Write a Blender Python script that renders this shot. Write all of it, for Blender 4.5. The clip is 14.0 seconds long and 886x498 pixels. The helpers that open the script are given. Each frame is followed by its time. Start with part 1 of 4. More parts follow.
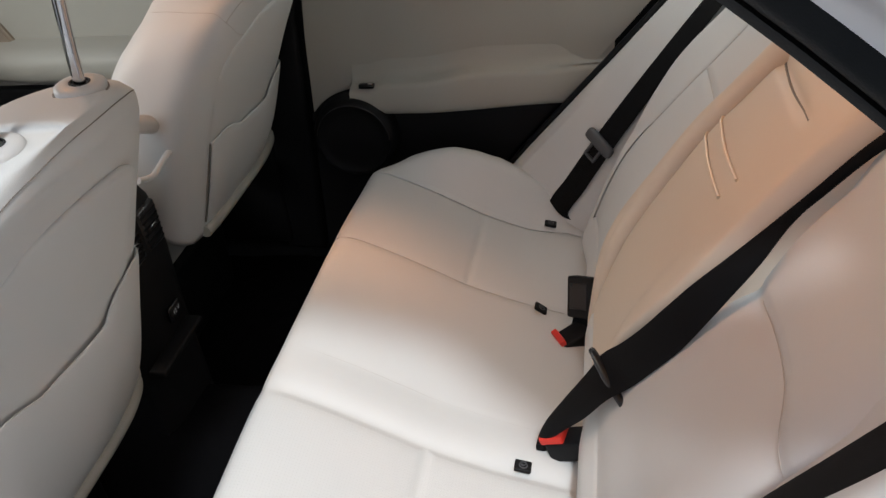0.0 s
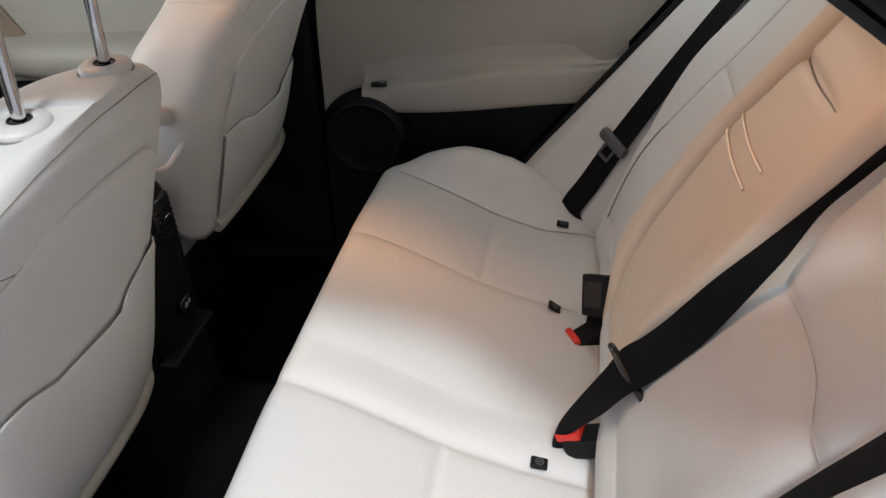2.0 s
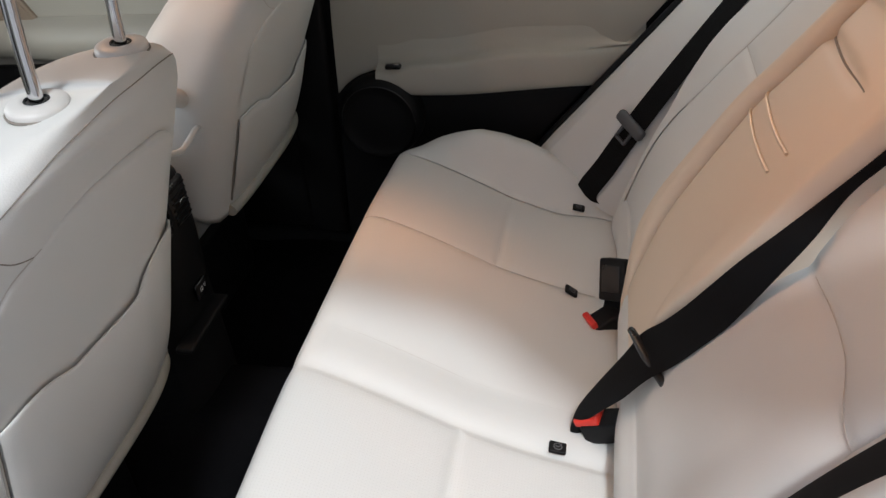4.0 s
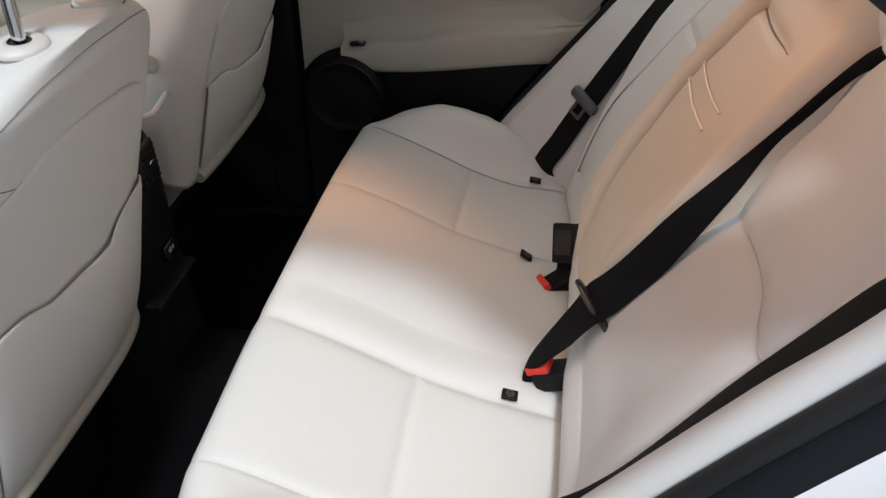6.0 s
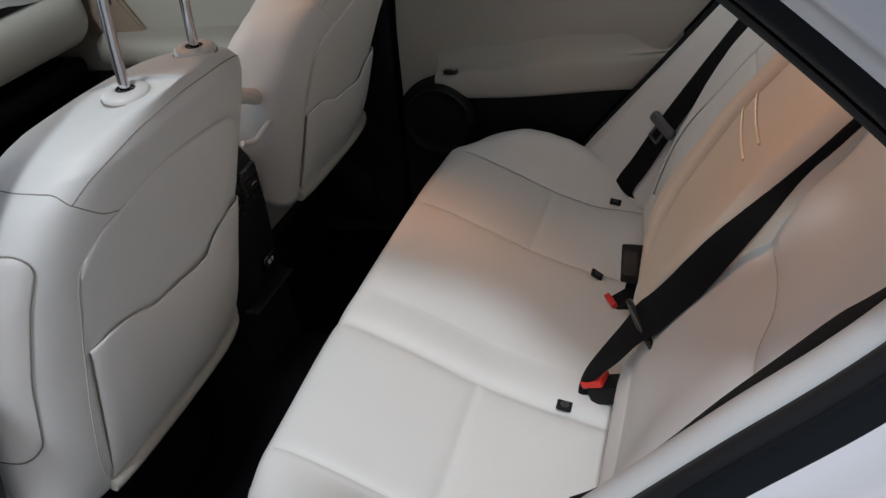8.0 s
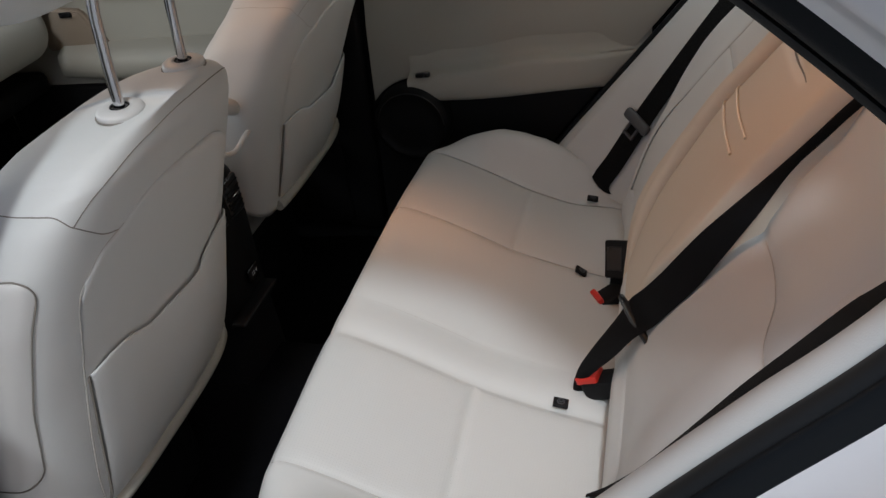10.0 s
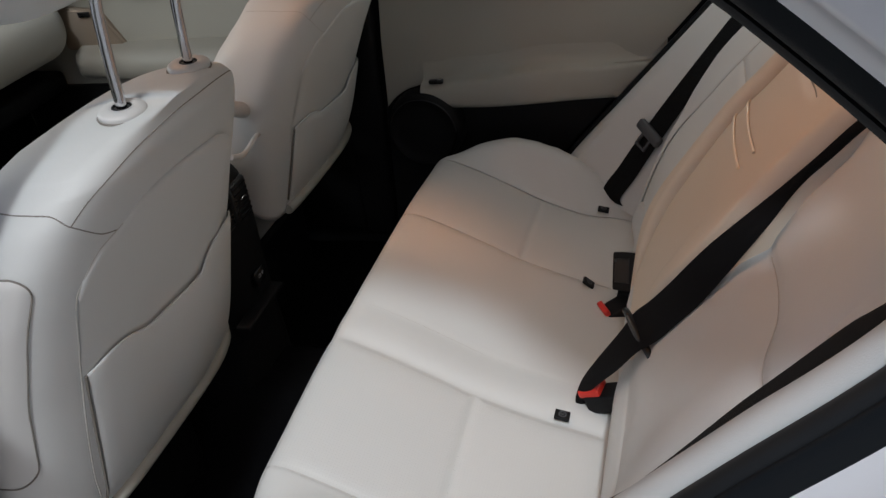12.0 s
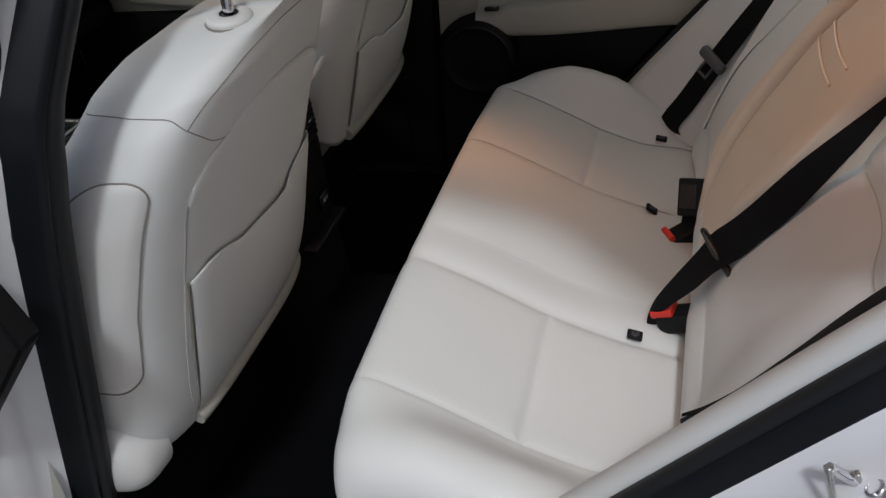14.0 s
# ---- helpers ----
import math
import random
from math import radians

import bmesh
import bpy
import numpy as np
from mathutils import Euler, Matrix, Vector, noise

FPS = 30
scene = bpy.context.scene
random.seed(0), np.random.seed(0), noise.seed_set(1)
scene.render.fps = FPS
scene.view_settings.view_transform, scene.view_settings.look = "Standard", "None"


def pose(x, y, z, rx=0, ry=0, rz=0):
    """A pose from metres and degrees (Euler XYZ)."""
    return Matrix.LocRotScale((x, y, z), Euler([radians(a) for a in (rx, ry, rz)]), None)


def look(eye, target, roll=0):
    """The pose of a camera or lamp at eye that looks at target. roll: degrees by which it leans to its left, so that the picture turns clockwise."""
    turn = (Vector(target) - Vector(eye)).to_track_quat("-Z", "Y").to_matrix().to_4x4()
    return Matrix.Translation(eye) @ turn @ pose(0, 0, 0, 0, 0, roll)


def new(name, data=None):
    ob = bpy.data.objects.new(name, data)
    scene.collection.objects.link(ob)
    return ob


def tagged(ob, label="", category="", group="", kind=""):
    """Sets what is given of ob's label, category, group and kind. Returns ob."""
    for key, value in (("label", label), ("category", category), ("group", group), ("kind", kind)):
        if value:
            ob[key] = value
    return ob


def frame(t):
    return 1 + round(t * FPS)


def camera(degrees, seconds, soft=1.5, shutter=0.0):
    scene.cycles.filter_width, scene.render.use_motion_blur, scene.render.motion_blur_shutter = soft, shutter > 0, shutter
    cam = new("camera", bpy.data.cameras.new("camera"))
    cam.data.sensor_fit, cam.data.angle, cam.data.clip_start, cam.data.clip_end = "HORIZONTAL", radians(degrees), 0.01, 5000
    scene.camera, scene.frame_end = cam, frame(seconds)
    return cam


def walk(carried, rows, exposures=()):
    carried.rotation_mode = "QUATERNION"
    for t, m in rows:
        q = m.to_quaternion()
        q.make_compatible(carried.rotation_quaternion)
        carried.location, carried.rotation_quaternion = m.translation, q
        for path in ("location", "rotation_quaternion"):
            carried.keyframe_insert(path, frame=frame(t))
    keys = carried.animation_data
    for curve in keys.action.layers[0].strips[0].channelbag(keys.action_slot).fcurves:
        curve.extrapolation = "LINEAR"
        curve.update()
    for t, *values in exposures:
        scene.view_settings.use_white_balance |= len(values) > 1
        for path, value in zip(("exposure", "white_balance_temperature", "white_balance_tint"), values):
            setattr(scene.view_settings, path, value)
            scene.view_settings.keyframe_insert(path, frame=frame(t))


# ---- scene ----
cam = camera(55.9, 14.0)
PATH = [
    (0, (0.107, -0.977, 1.461), (-0.267, 0.648, 0.356), -6.2),
    (0.5, (0.1, -0.989, 1.463), (-0.238, 0.661, 0.384), -5.8),
    (1, (0.074, -0.992, 1.446), (-0.266, 0.657, 0.366), -5.4),
    (1.5, (0.082, -0.985, 1.452), (-0.269, 0.659, 0.369), -5.1),
    (2, (0.077, -0.989, 1.437), (-0.29, 0.653, 0.355), -5.3),
    (2.5, (0.07, -0.988, 1.438), (-0.328, 0.643, 0.351), -5.9),
    (3, (0.067, -0.972, 1.43), (-0.314, 0.653, 0.329), -5.7),
    (3.2, (0.066, -0.971, 1.43), (-0.325, 0.646, 0.32), -5.9),
    (5.3, (0.062, -1.029, 1.421), (-0.272, 0.599, 0.309), -4.5),
    (5.5, (0.073, -1.037, 1.418), (-0.246, 0.592, 0.303), -4.2),
    (6, (0.089, -1.067, 1.416), (-0.221, 0.562, 0.298), -4.0),
    (6.5, (0.144, -1.08, 1.437), (-0.263, 0.539, 0.337), -5.6),
    (7, (0.218, -1.093, 1.433), (-0.335, 0.497, 0.353), -7.5),
    (7.5, (0.236, -1.11, 1.455), (-0.398, 0.456, 0.385), -8.8),
    (7.7, (0.228, -1.117, 1.461), (-0.402, 0.458, 0.402), -8.6),
    (10, (0.161, -1.137, 1.482), (-0.356, 0.468, 0.407), -9.1),
    (10.5, (0.176, -1.132, 1.482), (-0.364, 0.468, 0.411), -9.4),
    (11, (0.183, -1.12, 1.479), (-0.364, 0.489, 0.424), -9.3),
    (11.5, (0.188, -1.119, 1.477), (-0.349, 0.492, 0.421), -8.8),
    (12, (0.18, -1.124, 1.477), (-0.38, 0.479, 0.42), -8.4),
    (12.5, (0.174, -1.121, 1.476), (-0.411, 0.473, 0.42), -8.6),
    (13, (0.132, -1.162, 1.476), (-0.503, 0.412, 0.417), -9.1),
    (13.5, (0.106, -1.184, 1.464), (-0.499, 0.365, 0.353), -8.5),
    (14, (0.083, -1.183, 1.461), (-0.489, 0.343, 0.303), -8.7),
]
EXPOSURES = [(0, 0.71, 6440, 10), (7.0, 0.76, 6400, 10), (7.6, 0.28, 6250, 10), (10, 0.10, 6400, 10), (12, 0.10, 6400, 10), (14, 0.08, 6380, 10)]
walk(cam, [(t, look(eye, target, roll)) for t, eye, target, roll in PATH], EXPOSURES)

# ---- light ----
world = bpy.data.worlds.new("sky")
scene.world = world
world.use_nodes = True
wn = world.node_tree.nodes
sky = wn.new("ShaderNodeTexSky")
sky.sky_type, sky.sun_disc = "NISHITA", False
SUN_ELEV, SUN_FROM = 55.0, (0.33, -1.0)
sky.sun_elevation = radians(SUN_ELEV)
sky.sun_rotation = math.atan2(SUN_FROM[0], SUN_FROM[1])
wn["Background"].inputs["Strength"].default_value = 0.105
sky.air_density, sky.dust_density, sky.ozone_density = 0.7, 3.0, 0.6
world.node_tree.links.new(sky.outputs["Color"], wn["Background"].inputs["Color"])
sun = new("sun", bpy.data.lights.new("sun", "SUN"))
sun.data.energy, sun.data.angle, sun.data.color = 1.66, radians(6), (0.86, 0.94, 1.0)
_h = math.hypot(*SUN_FROM)
sun.matrix_world = look((SUN_FROM[0] / _h, SUN_FROM[1] / _h, math.tan(radians(SUN_ELEV))), (0, 0, 0))
# last one has no fitting: an added narrow beam that warms the bench's middle
LAMPS = (("reading_light", (0.08, -0.16, 1.47), (0.32, -0.24, 1.0), 0.36, 150, 0.07), ("front_lamp_light", (-0.66, 0.0, 1.49), (-0.40, 0.10, 0.75), 0.26, 140, 0.08), ("cushion_warm_fill", (-0.60, 0.10, 1.49), (-0.24, 0.16, 0.63), 0.036, 24, 0.04))
for lamp_name, lamp_at, lamp_to, lamp_watt, lamp_spread, lamp_size in LAMPS:
    lamp = new(lamp_name, bpy.data.lights.new(lamp_name, "AREA"))
    lamp.data.shape, lamp.data.size, lamp.data.energy, lamp.data.color = "DISK", lamp_size, lamp_watt, (1.0, 0.375, 0.10)
    lamp.data.spread = radians(lamp_spread)
    lamp.matrix_world = look(lamp_at, lamp_to)
# the sky's light through the far rear window and the windscreen
for lamp_name, lamp_at, lamp_to, lamp_watt, wide, high in (("far_window_daylight", (0.10, 0.69, 1.28), (0.0, 0.36, 0.60), 0.68, 0.36, 0.24), ("windscreen_daylight", (-1.40, 0.0, 1.36), (-1.0, 0.35, 0.85), 3.2, 1.0, 0.35)):
    lamp = new(lamp_name, bpy.data.lights.new(lamp_name, "AREA"))
    lamp.data.shape, lamp.data.size, lamp.data.size_y, lamp.data.energy, lamp.data.color = "RECTANGLE", wide, high, lamp_watt, (0.97, 1.0, 0.94)
    lamp.matrix_world = look(lamp_at, lamp_to)


# ---- materials ----
def material(name, colour, rough=0.5, metal=0.0, vary=0.08, scale=6.0, bump=0.0, bump_scale=400.0, coat=0.0, dots=0.0, weave=0.0, spec=0.5):
    m = bpy.data.materials.new(name)
    m.use_nodes = True
    n, l = m.node_tree.nodes, m.node_tree.links
    b = n["Principled BSDF"]
    b.inputs["Roughness"].default_value, b.inputs["Metallic"].default_value = rough, metal
    b.inputs["Coat Weight"].default_value = coat
    b.inputs["Specular IOR Level"].default_value = spec
    co = n.new("ShaderNodeTexCoord")
    big = n.new("ShaderNodeTexNoise")
    big.inputs["Scale"].default_value, big.inputs["Detail"].default_value = scale, 5
    l.new(co.outputs["Object"], big.inputs["Vector"])
    mix = n.new("ShaderNodeMix")
    mix.data_type = "RGBA"
    lo = [c * (1 - vary) for c in colour]
    hi = [min(1, c * (1 + vary)) for c in colour]
    mix.inputs["A"].default_value, mix.inputs["B"].default_value = (*lo, 1), (*hi, 1)
    l.new(big.outputs["Fac"], mix.inputs["Factor"])
    l.new(mix.outputs["Result"], b.inputs["Base Color"])
    rr = n.new("ShaderNodeMapRange")
    rr.inputs["To Min"].default_value, rr.inputs["To Max"].default_value = max(0.02, rough - 0.08), min(1, rough + 0.08)
    l.new(big.outputs["Fac"], rr.inputs["Value"])
    l.new(rr.outputs["Result"], b.inputs["Roughness"])
    last = None
    if bump:
        fine = n.new("ShaderNodeTexVoronoi" if bump_scale >= 300 and not weave else "ShaderNodeTexNoise")
        fine.inputs["Scale"].default_value = bump_scale
        l.new(co.outputs["Object"], fine.inputs["Vector"])
        bp = n.new("ShaderNodeBump")
        bp.inputs["Strength"].default_value, bp.inputs["Distance"].default_value = bump, 0.001
        l.new(fine.outputs["Distance" if fine.bl_idname == "ShaderNodeTexVoronoi" else "Fac"], bp.inputs["Height"])
        soft_n = n.new("ShaderNodeTexNoise")
        soft_n.inputs["Scale"].default_value, soft_n.inputs["Detail"].default_value = 14, 3
        l.new(co.outputs["Object"], soft_n.inputs["Vector"])
        b2 = n.new("ShaderNodeBump")
        b2.inputs["Strength"].default_value, b2.inputs["Distance"].default_value = min(1, bump * 1.3), 0.0035
        l.new(soft_n.outputs["Fac"], b2.inputs["Height"])
        l.new(b2.outputs["Normal"], bp.inputs["Normal"])
        last = bp
    if weave:
        wv = n.new("ShaderNodeTexWave")
        wv.inputs["Scale"].default_value, wv.inputs["Distortion"].default_value = weave, 0.6
        l.new(co.outputs["UV"], wv.inputs["Vector"])
        bw = n.new("ShaderNodeBump")
        bw.inputs["Strength"].default_value, bw.inputs["Distance"].default_value = 0.5, 0.001
        l.new(wv.outputs["Fac"], bw.inputs["Height"])
        if last:
            l.new(last.outputs["Normal"], bw.inputs["Normal"])
        last = bw
    if dots:
        uvs = n.new("ShaderNodeVectorMath")
        uvs.operation = "SCALE"
        uvs.inputs["Scale"].default_value = 1 / dots
        l.new(co.outputs["UV"], uvs.inputs[0])
        fr = n.new("ShaderNodeVectorMath")
        fr.operation = "FRACTION"
        l.new(uvs.outputs[0], fr.inputs[0])
        di = n.new("ShaderNodeVectorMath")
        di.operation = "DISTANCE"
        di.inputs[1].default_value = (0.5, 0.5, 0)
        l.new(fr.outputs[0], di.inputs[0])
        st = n.new("ShaderNodeMapRange")
        st.inputs["From Min"].default_value, st.inputs["From Max"].default_value = 0.12, 0.2
        l.new(di.outputs["Value"], st.inputs["Value"])
        mm = n.new("ShaderNodeMix")
        mm.data_type = "RGBA"
        mm.inputs["A"].default_value = (*[c * 0.92 for c in colour], 1)
        l.new(mix.outputs["Result"], mm.inputs["B"])
        l.new(st.outputs["Result"], mm.inputs["Factor"])
        l.new(mm.outputs["Result"], b.inputs["Base Color"])
        bd = n.new("ShaderNodeBump")
        bd.inputs["Strength"].default_value, bd.inputs["Distance"].default_value = 0.25, 0.0005
        l.new(st.outputs["Result"], bd.inputs["Height"])
        if last:
            l.new(last.outputs["Normal"], bd.inputs["Normal"])
        last = bd
    if last:
        l.new(last.outputs["Normal"], b.inputs["Normal"])
    return m


CREAM = (0.582, 0.584, 0.563)
leather = material("cream_leather", CREAM, 0.57, vary=0.05, bump=0.12, bump_scale=700, scale=5)
# cream leather with the lamps' warm light mixed into its colour
lamplit_leather = material("lamplit_cream_leather", (0.62, 0.52, 0.41), 0.5, vary=0.05, bump=0.10, bump_scale=700, scale=5)
perforated = material("perforated_leather", CREAM, 0.57, vary=0.05, bump=0.15, bump_scale=700, scale=5, dots=0.0045)
shell_mat = material("cream_moulded_plastic", (0.57, 0.555, 0.53), 0.4, vary=0.04, bump=0.08, bump_scale=900)
vinyl = material("beige_trim_vinyl", (0.36, 0.347, 0.30), 0.55, vary=0.05, bump=0.2, bump_scale=500)
tan_vinyl = material("tan_trim_vinyl", (0.27, 0.215, 0.165), 0.55, vary=0.06, bump=0.2, bump_scale=500)
seam_mat = material("seam_thread", (0.20, 0.178, 0.152), 0.8, vary=0.1)
pale_thread = material("pale_seam_thread", (0.43, 0.41, 0.375), 0.8, vary=0.1)
carpet = material("black_carpet", (0.003, 0.003, 0.0035), 0.95, vary=0.4, scale=60, bump=0.9, bump_scale=260, spec=0.04)
black = material("black_plastic", (0.006, 0.006, 0.0065), 0.55, vary=0.15, bump=0.15, bump_scale=900, spec=0.18)
gloss_black = material("glossy_black", (0.006, 0.006, 0.007), 0.28, vary=0.1)
rubber = material("black_rubber", (0.005, 0.0065, 0.008), 0.5, vary=0.15, bump=0.1, bump_scale=600, spec=0.2)
rubber_grey = material("dark_grey_rubber", (0.010, 0.011, 0.012), 0.6, vary=0.1, bump=0.1, bump_scale=600, spec=0.3)
webbing = material("black_belt_webbing", (0.007, 0.007, 0.0075), 0.8, vary=0.2, scale=40, weave=700, spec=0.12)
grey_plastic = material("grey_plastic", (0.065, 0.067, 0.072), 0.5, vary=0.1)
red_plastic = material("red_plastic", (0.62, 0.030, 0.018), 0.35, vary=0.05)
chrome = material("chrome", (0.66, 0.66, 0.67), 0.09, 1.0, vary=0.03)
steel = material("zinc_steel", (0.6, 0.6, 0.58), 0.3, 1.0, vary=0.1, scale=40)
paint = material("silver_white_paint", (0.67, 0.665, 0.67), 0.38, vary=0.02, coat=0.35)
gold = material("gilt_piping", (0.72, 0.56, 0.40), 0.3, 0.15, vary=0.05)
white_ink = material("white_ink", (0.75, 0.75, 0.75), 0.6)
concrete = material("grey_concrete", (0.34, 0.34, 0.33), 0.8, vary=0.2, scale=1.5, bump=0.3, bump_scale=60)
plaster = material("beige_plaster", (0.60, 0.53, 0.43), 0.85, vary=0.12, scale=1.2, bump=0.3, bump_scale=80)
headliner_mat = material("light_grey_headliner", (0.55, 0.54, 0.52), 0.9, vary=0.05, bump=0.3, bump_scale=500)
lens_mat = bpy.data.materials.new("warm_lamp_lens")
lens_mat.use_nodes = True
lens_mat.node_tree.nodes["Principled BSDF"].inputs["Emission Color"].default_value = (1, 0.7, 0.4, 1)
lens_mat.node_tree.nodes["Principled BSDF"].inputs["Emission Strength"].default_value = 4


# ---- building tools ----
def mesh(name, verts, faces, sharp=None, uvs=None):
    me = bpy.data.meshes.new(name)
    me.from_pydata([tuple(map(float, v)) for v in verts], [], faces)
    if uvs is not None:
        lay = me.uv_layers.new(name="UVMap")
        idx = np.zeros(len(me.loops), dtype=int)
        me.loops.foreach_get("vertex_index", idx)
        lay.data.foreach_set("uv", np.asarray(uvs, dtype=float)[idx].ravel())
    me.polygons.foreach_set("use_smooth", [True] * len(me.polygons))
    if sharp:
        me.set_sharp_from_angle(angle=radians(sharp))
    me.update()
    return me


def grid(name, P, closed_u=False, closed_v=False, sharp=None, caps=False, flip=False):
    P = np.asarray(P, dtype=float)
    nu, nv, _ = P.shape
    F = []
    for i in range(nu if closed_u else nu - 1):
        for j in range(nv if closed_v else nv - 1):
            a, b = i * nv + j, i * nv + (j + 1) % nv
            c, d = ((i + 1) % nu) * nv + (j + 1) % nv, ((i + 1) % nu) * nv + j
            F.append((a, b, c, d) if not flip else (d, c, b, a))
    if caps and closed_v:
        F.append(tuple(range(nv - 1, -1, -1)))
        F.append(tuple((nu - 1) * nv + j for j in range(nv)))
    du = np.linalg.norm(np.diff(P, axis=0, prepend=P[:1]), axis=2).cumsum(0)
    dv = np.linalg.norm(np.diff(P, axis=1, prepend=P[:, :1]), axis=2).cumsum(1)
    return mesh(name, P.reshape(-1, 3), F, sharp, np.stack([du, dv], 2).reshape(-1, 2))


def thing(name, label, category, group="", kind="", at=None):
    e = new(name)
    e.empty_display_size = 0.05
    if at is not None:
        e.matrix_world = at
    return tagged(e, label, category, group, kind)


def part(name, me, mat, parent=None, label=""):
    if isinstance(me, bmesh.types.BMesh):
        bm, me = me, bpy.data.meshes.new(name)
        bm.to_mesh(me)
        bm.free()
        me.polygons.foreach_set("use_smooth", [True] * len(me.polygons))
        me.set_sharp_from_angle(angle=radians(35))
    if not me.materials:
        me.materials.append(mat)
    ob = new(name, me)
    if parent:
        ob.parent = parent
    if label:
        ob["label"] = label
    return ob


def box(size, at=(0, 0, 0), r=0.004, seg=3, rot=None):
    bm = bmesh.new()
    bmesh.ops.create_cube(bm, size=1)
    bmesh.ops.scale(bm, vec=size, verts=bm.verts)
    if r:
        bmesh.ops.bevel(bm, geom=bm.edges, offset=min(r, min(size) * 0.49), segments=seg, profile=0.5, affect="EDGES")
    m = Matrix.Translation(at) @ (rot.to_4x4() if rot else Matrix())
    bmesh.ops.transform(bm, matrix=m, verts=bm.verts)
    return bm


def joined(*bms):
    """Several bmeshes as one."""
    out = bmesh.new()
    for b in bms:
        tmp = bpy.data.meshes.new("tmp")
        b.to_mesh(tmp)
        b.free()
        out.from_mesh(tmp)
        bpy.data.meshes.remove(tmp)
    return out


def spline(pts, n):
    """A smooth curve through pts, as n points evenly along it (Catmull-Rom)."""
    p = np.asarray(pts, dtype=float)
    q = np.vstack([2 * p[0] - p[1], p, 2 * p[-1] - p[-2]])
    out = []
    for i in range(1, len(q) - 2):
        for t in np.linspace(0, 1, 24, endpoint=False):
            a, b, c, d = q[i - 1], q[i], q[i + 1], q[i + 2]
            out.append(0.5 * (2 * b + (c - a) * t + (2 * a - 5 * b + 4 * c - d) * t * t + (3 * b - a - 3 * c + d) * t ** 3))
    out.append(p[-1])
    out = np.array(out)
    s = np.r_[0, np.linalg.norm(np.diff(out, axis=0), axis=1).cumsum()]
    w = np.linspace(0, s[-1], n)
    return np.stack([np.interp(w, s, out[:, k]) for k in range(p.shape[1])], 1)


def tube(pts, r, sides=10, n=None, close=False):
    p = spline(pts, n or max(8, 6 * len(pts))) if n != 0 else np.asarray(pts, float)
    rings = []
    up = np.array([0.13, 0.21, 0.97])
    for i in range(len(p)):
        t = p[min(i + 1, len(p) - 1)] - p[max(i - 1, 0)]
        t /= np.linalg.norm(t)
        s = np.cross(t, up)
        s /= np.linalg.norm(s)
        b = np.cross(s, t)
        rad = r(i / (len(p) - 1)) if callable(r) else r
        rings.append([p[i] + rad * (math.cos(a) * s + math.sin(a) * b) for a in np.linspace(0, 2 * math.pi, sides, endpoint=False)])
    return grid("tube", rings, closed_v=True, caps=True, sharp=50)


def smooth(a, b, x):
    t = np.clip((np.asarray(x, dtype=float) - a) / (b - a), 0, 1)
    return t * t * (3 - 2 * t)


def steps(a, b, step, edge_a=True, edge_b=True):
    """Even steps from a to b, closer together at seamed ends."""
    n = max(3, int(abs(b - a) / step))
    v = list(np.linspace(a, b, n))
    sg = 1 if b > a else -1
    for e in (0.0015, 0.003, 0.005, 0.008, 0.012):
        if edge_a:
            v.append(a + sg * e)
        if edge_b:
            v.append(b - sg * e)
    return sorted(set(round(x, 5) for x in v), reverse=bool(b < a))


def panel(name, S, us, vs, seams, depth=0.005, width=0.006, puff=0.0, fade=None):
    """A piece of upholstery on the surface S(u, v), its seamed edges (of u0 u1 v0 v1) drawn in."""
    P = np.array([[S(u, v) for v in vs] for u in us])
    du = np.gradient(P, axis=0)
    dv = np.gradient(P, axis=1)
    N = np.cross(du, dv)
    N /= np.maximum(np.linalg.norm(N, axis=2, keepdims=True), 1e-9)
    lu = np.linalg.norm(np.diff(P, axis=0, prepend=P[:1]), axis=2).cumsum(0)
    lv = np.linalg.norm(np.diff(P, axis=1, prepend=P[:, :1]), axis=2).cumsum(1)
    d = np.full(P.shape[:2], 9.0)
    k = np.ones(P.shape[:2])
    for f, away in zip(seams, (lu, lu[-1:] - lu, lv, lv[:, -1:] - lv)):
        if f:
            k = np.where(away < d, f, k)
            d = np.minimum(d, away)
    off = -depth * k * np.exp(-(d / width) ** 2) + puff * (1 - np.exp(-(d / 0.035) ** 2))
    if fade:
        off = off * np.array([fade(u) for u in us])[:, None]
    return grid(name, P + N * off[..., None])


# ---- seat surfaces ----
CUSHION = spline([(0.10, 0.47), (0.092, 0.515), (0.071, 0.529), (0, 0.550), (-0.052, 0.567), (-0.126, 0.596), (-0.169, 0.619), (-0.24, 0.656), (-0.29, 0.679),
                  (-0.320, 0.690), (-0.342, 0.691), (-0.355, 0.680), (-0.361, 0.655), (-0.360, 0.60), (-0.348, 0.48), (-0.335, 0.34)], 400)
CU_S = np.r_[0, np.linalg.norm(np.diff(CUSHION, axis=0), axis=1).cumsum()]
CU_X125 = CU_S[np.argmin(np.abs(CUSHION[:, 0] + 0.125))]
CU_END = CU_S[-1]


# how far the side bolsters of the bench stand above its middle, from the front edge to the backrest
BOLSTER_X = [-0.37, -0.34, -0.287, -0.229, -0.173, -0.118, -0.063, 0.0, 0.07]
BOLSTER_Z = [-0.030, -0.020, 0.016, 0.052, 0.072, 0.085, 0.081, 0.055, 0.0]


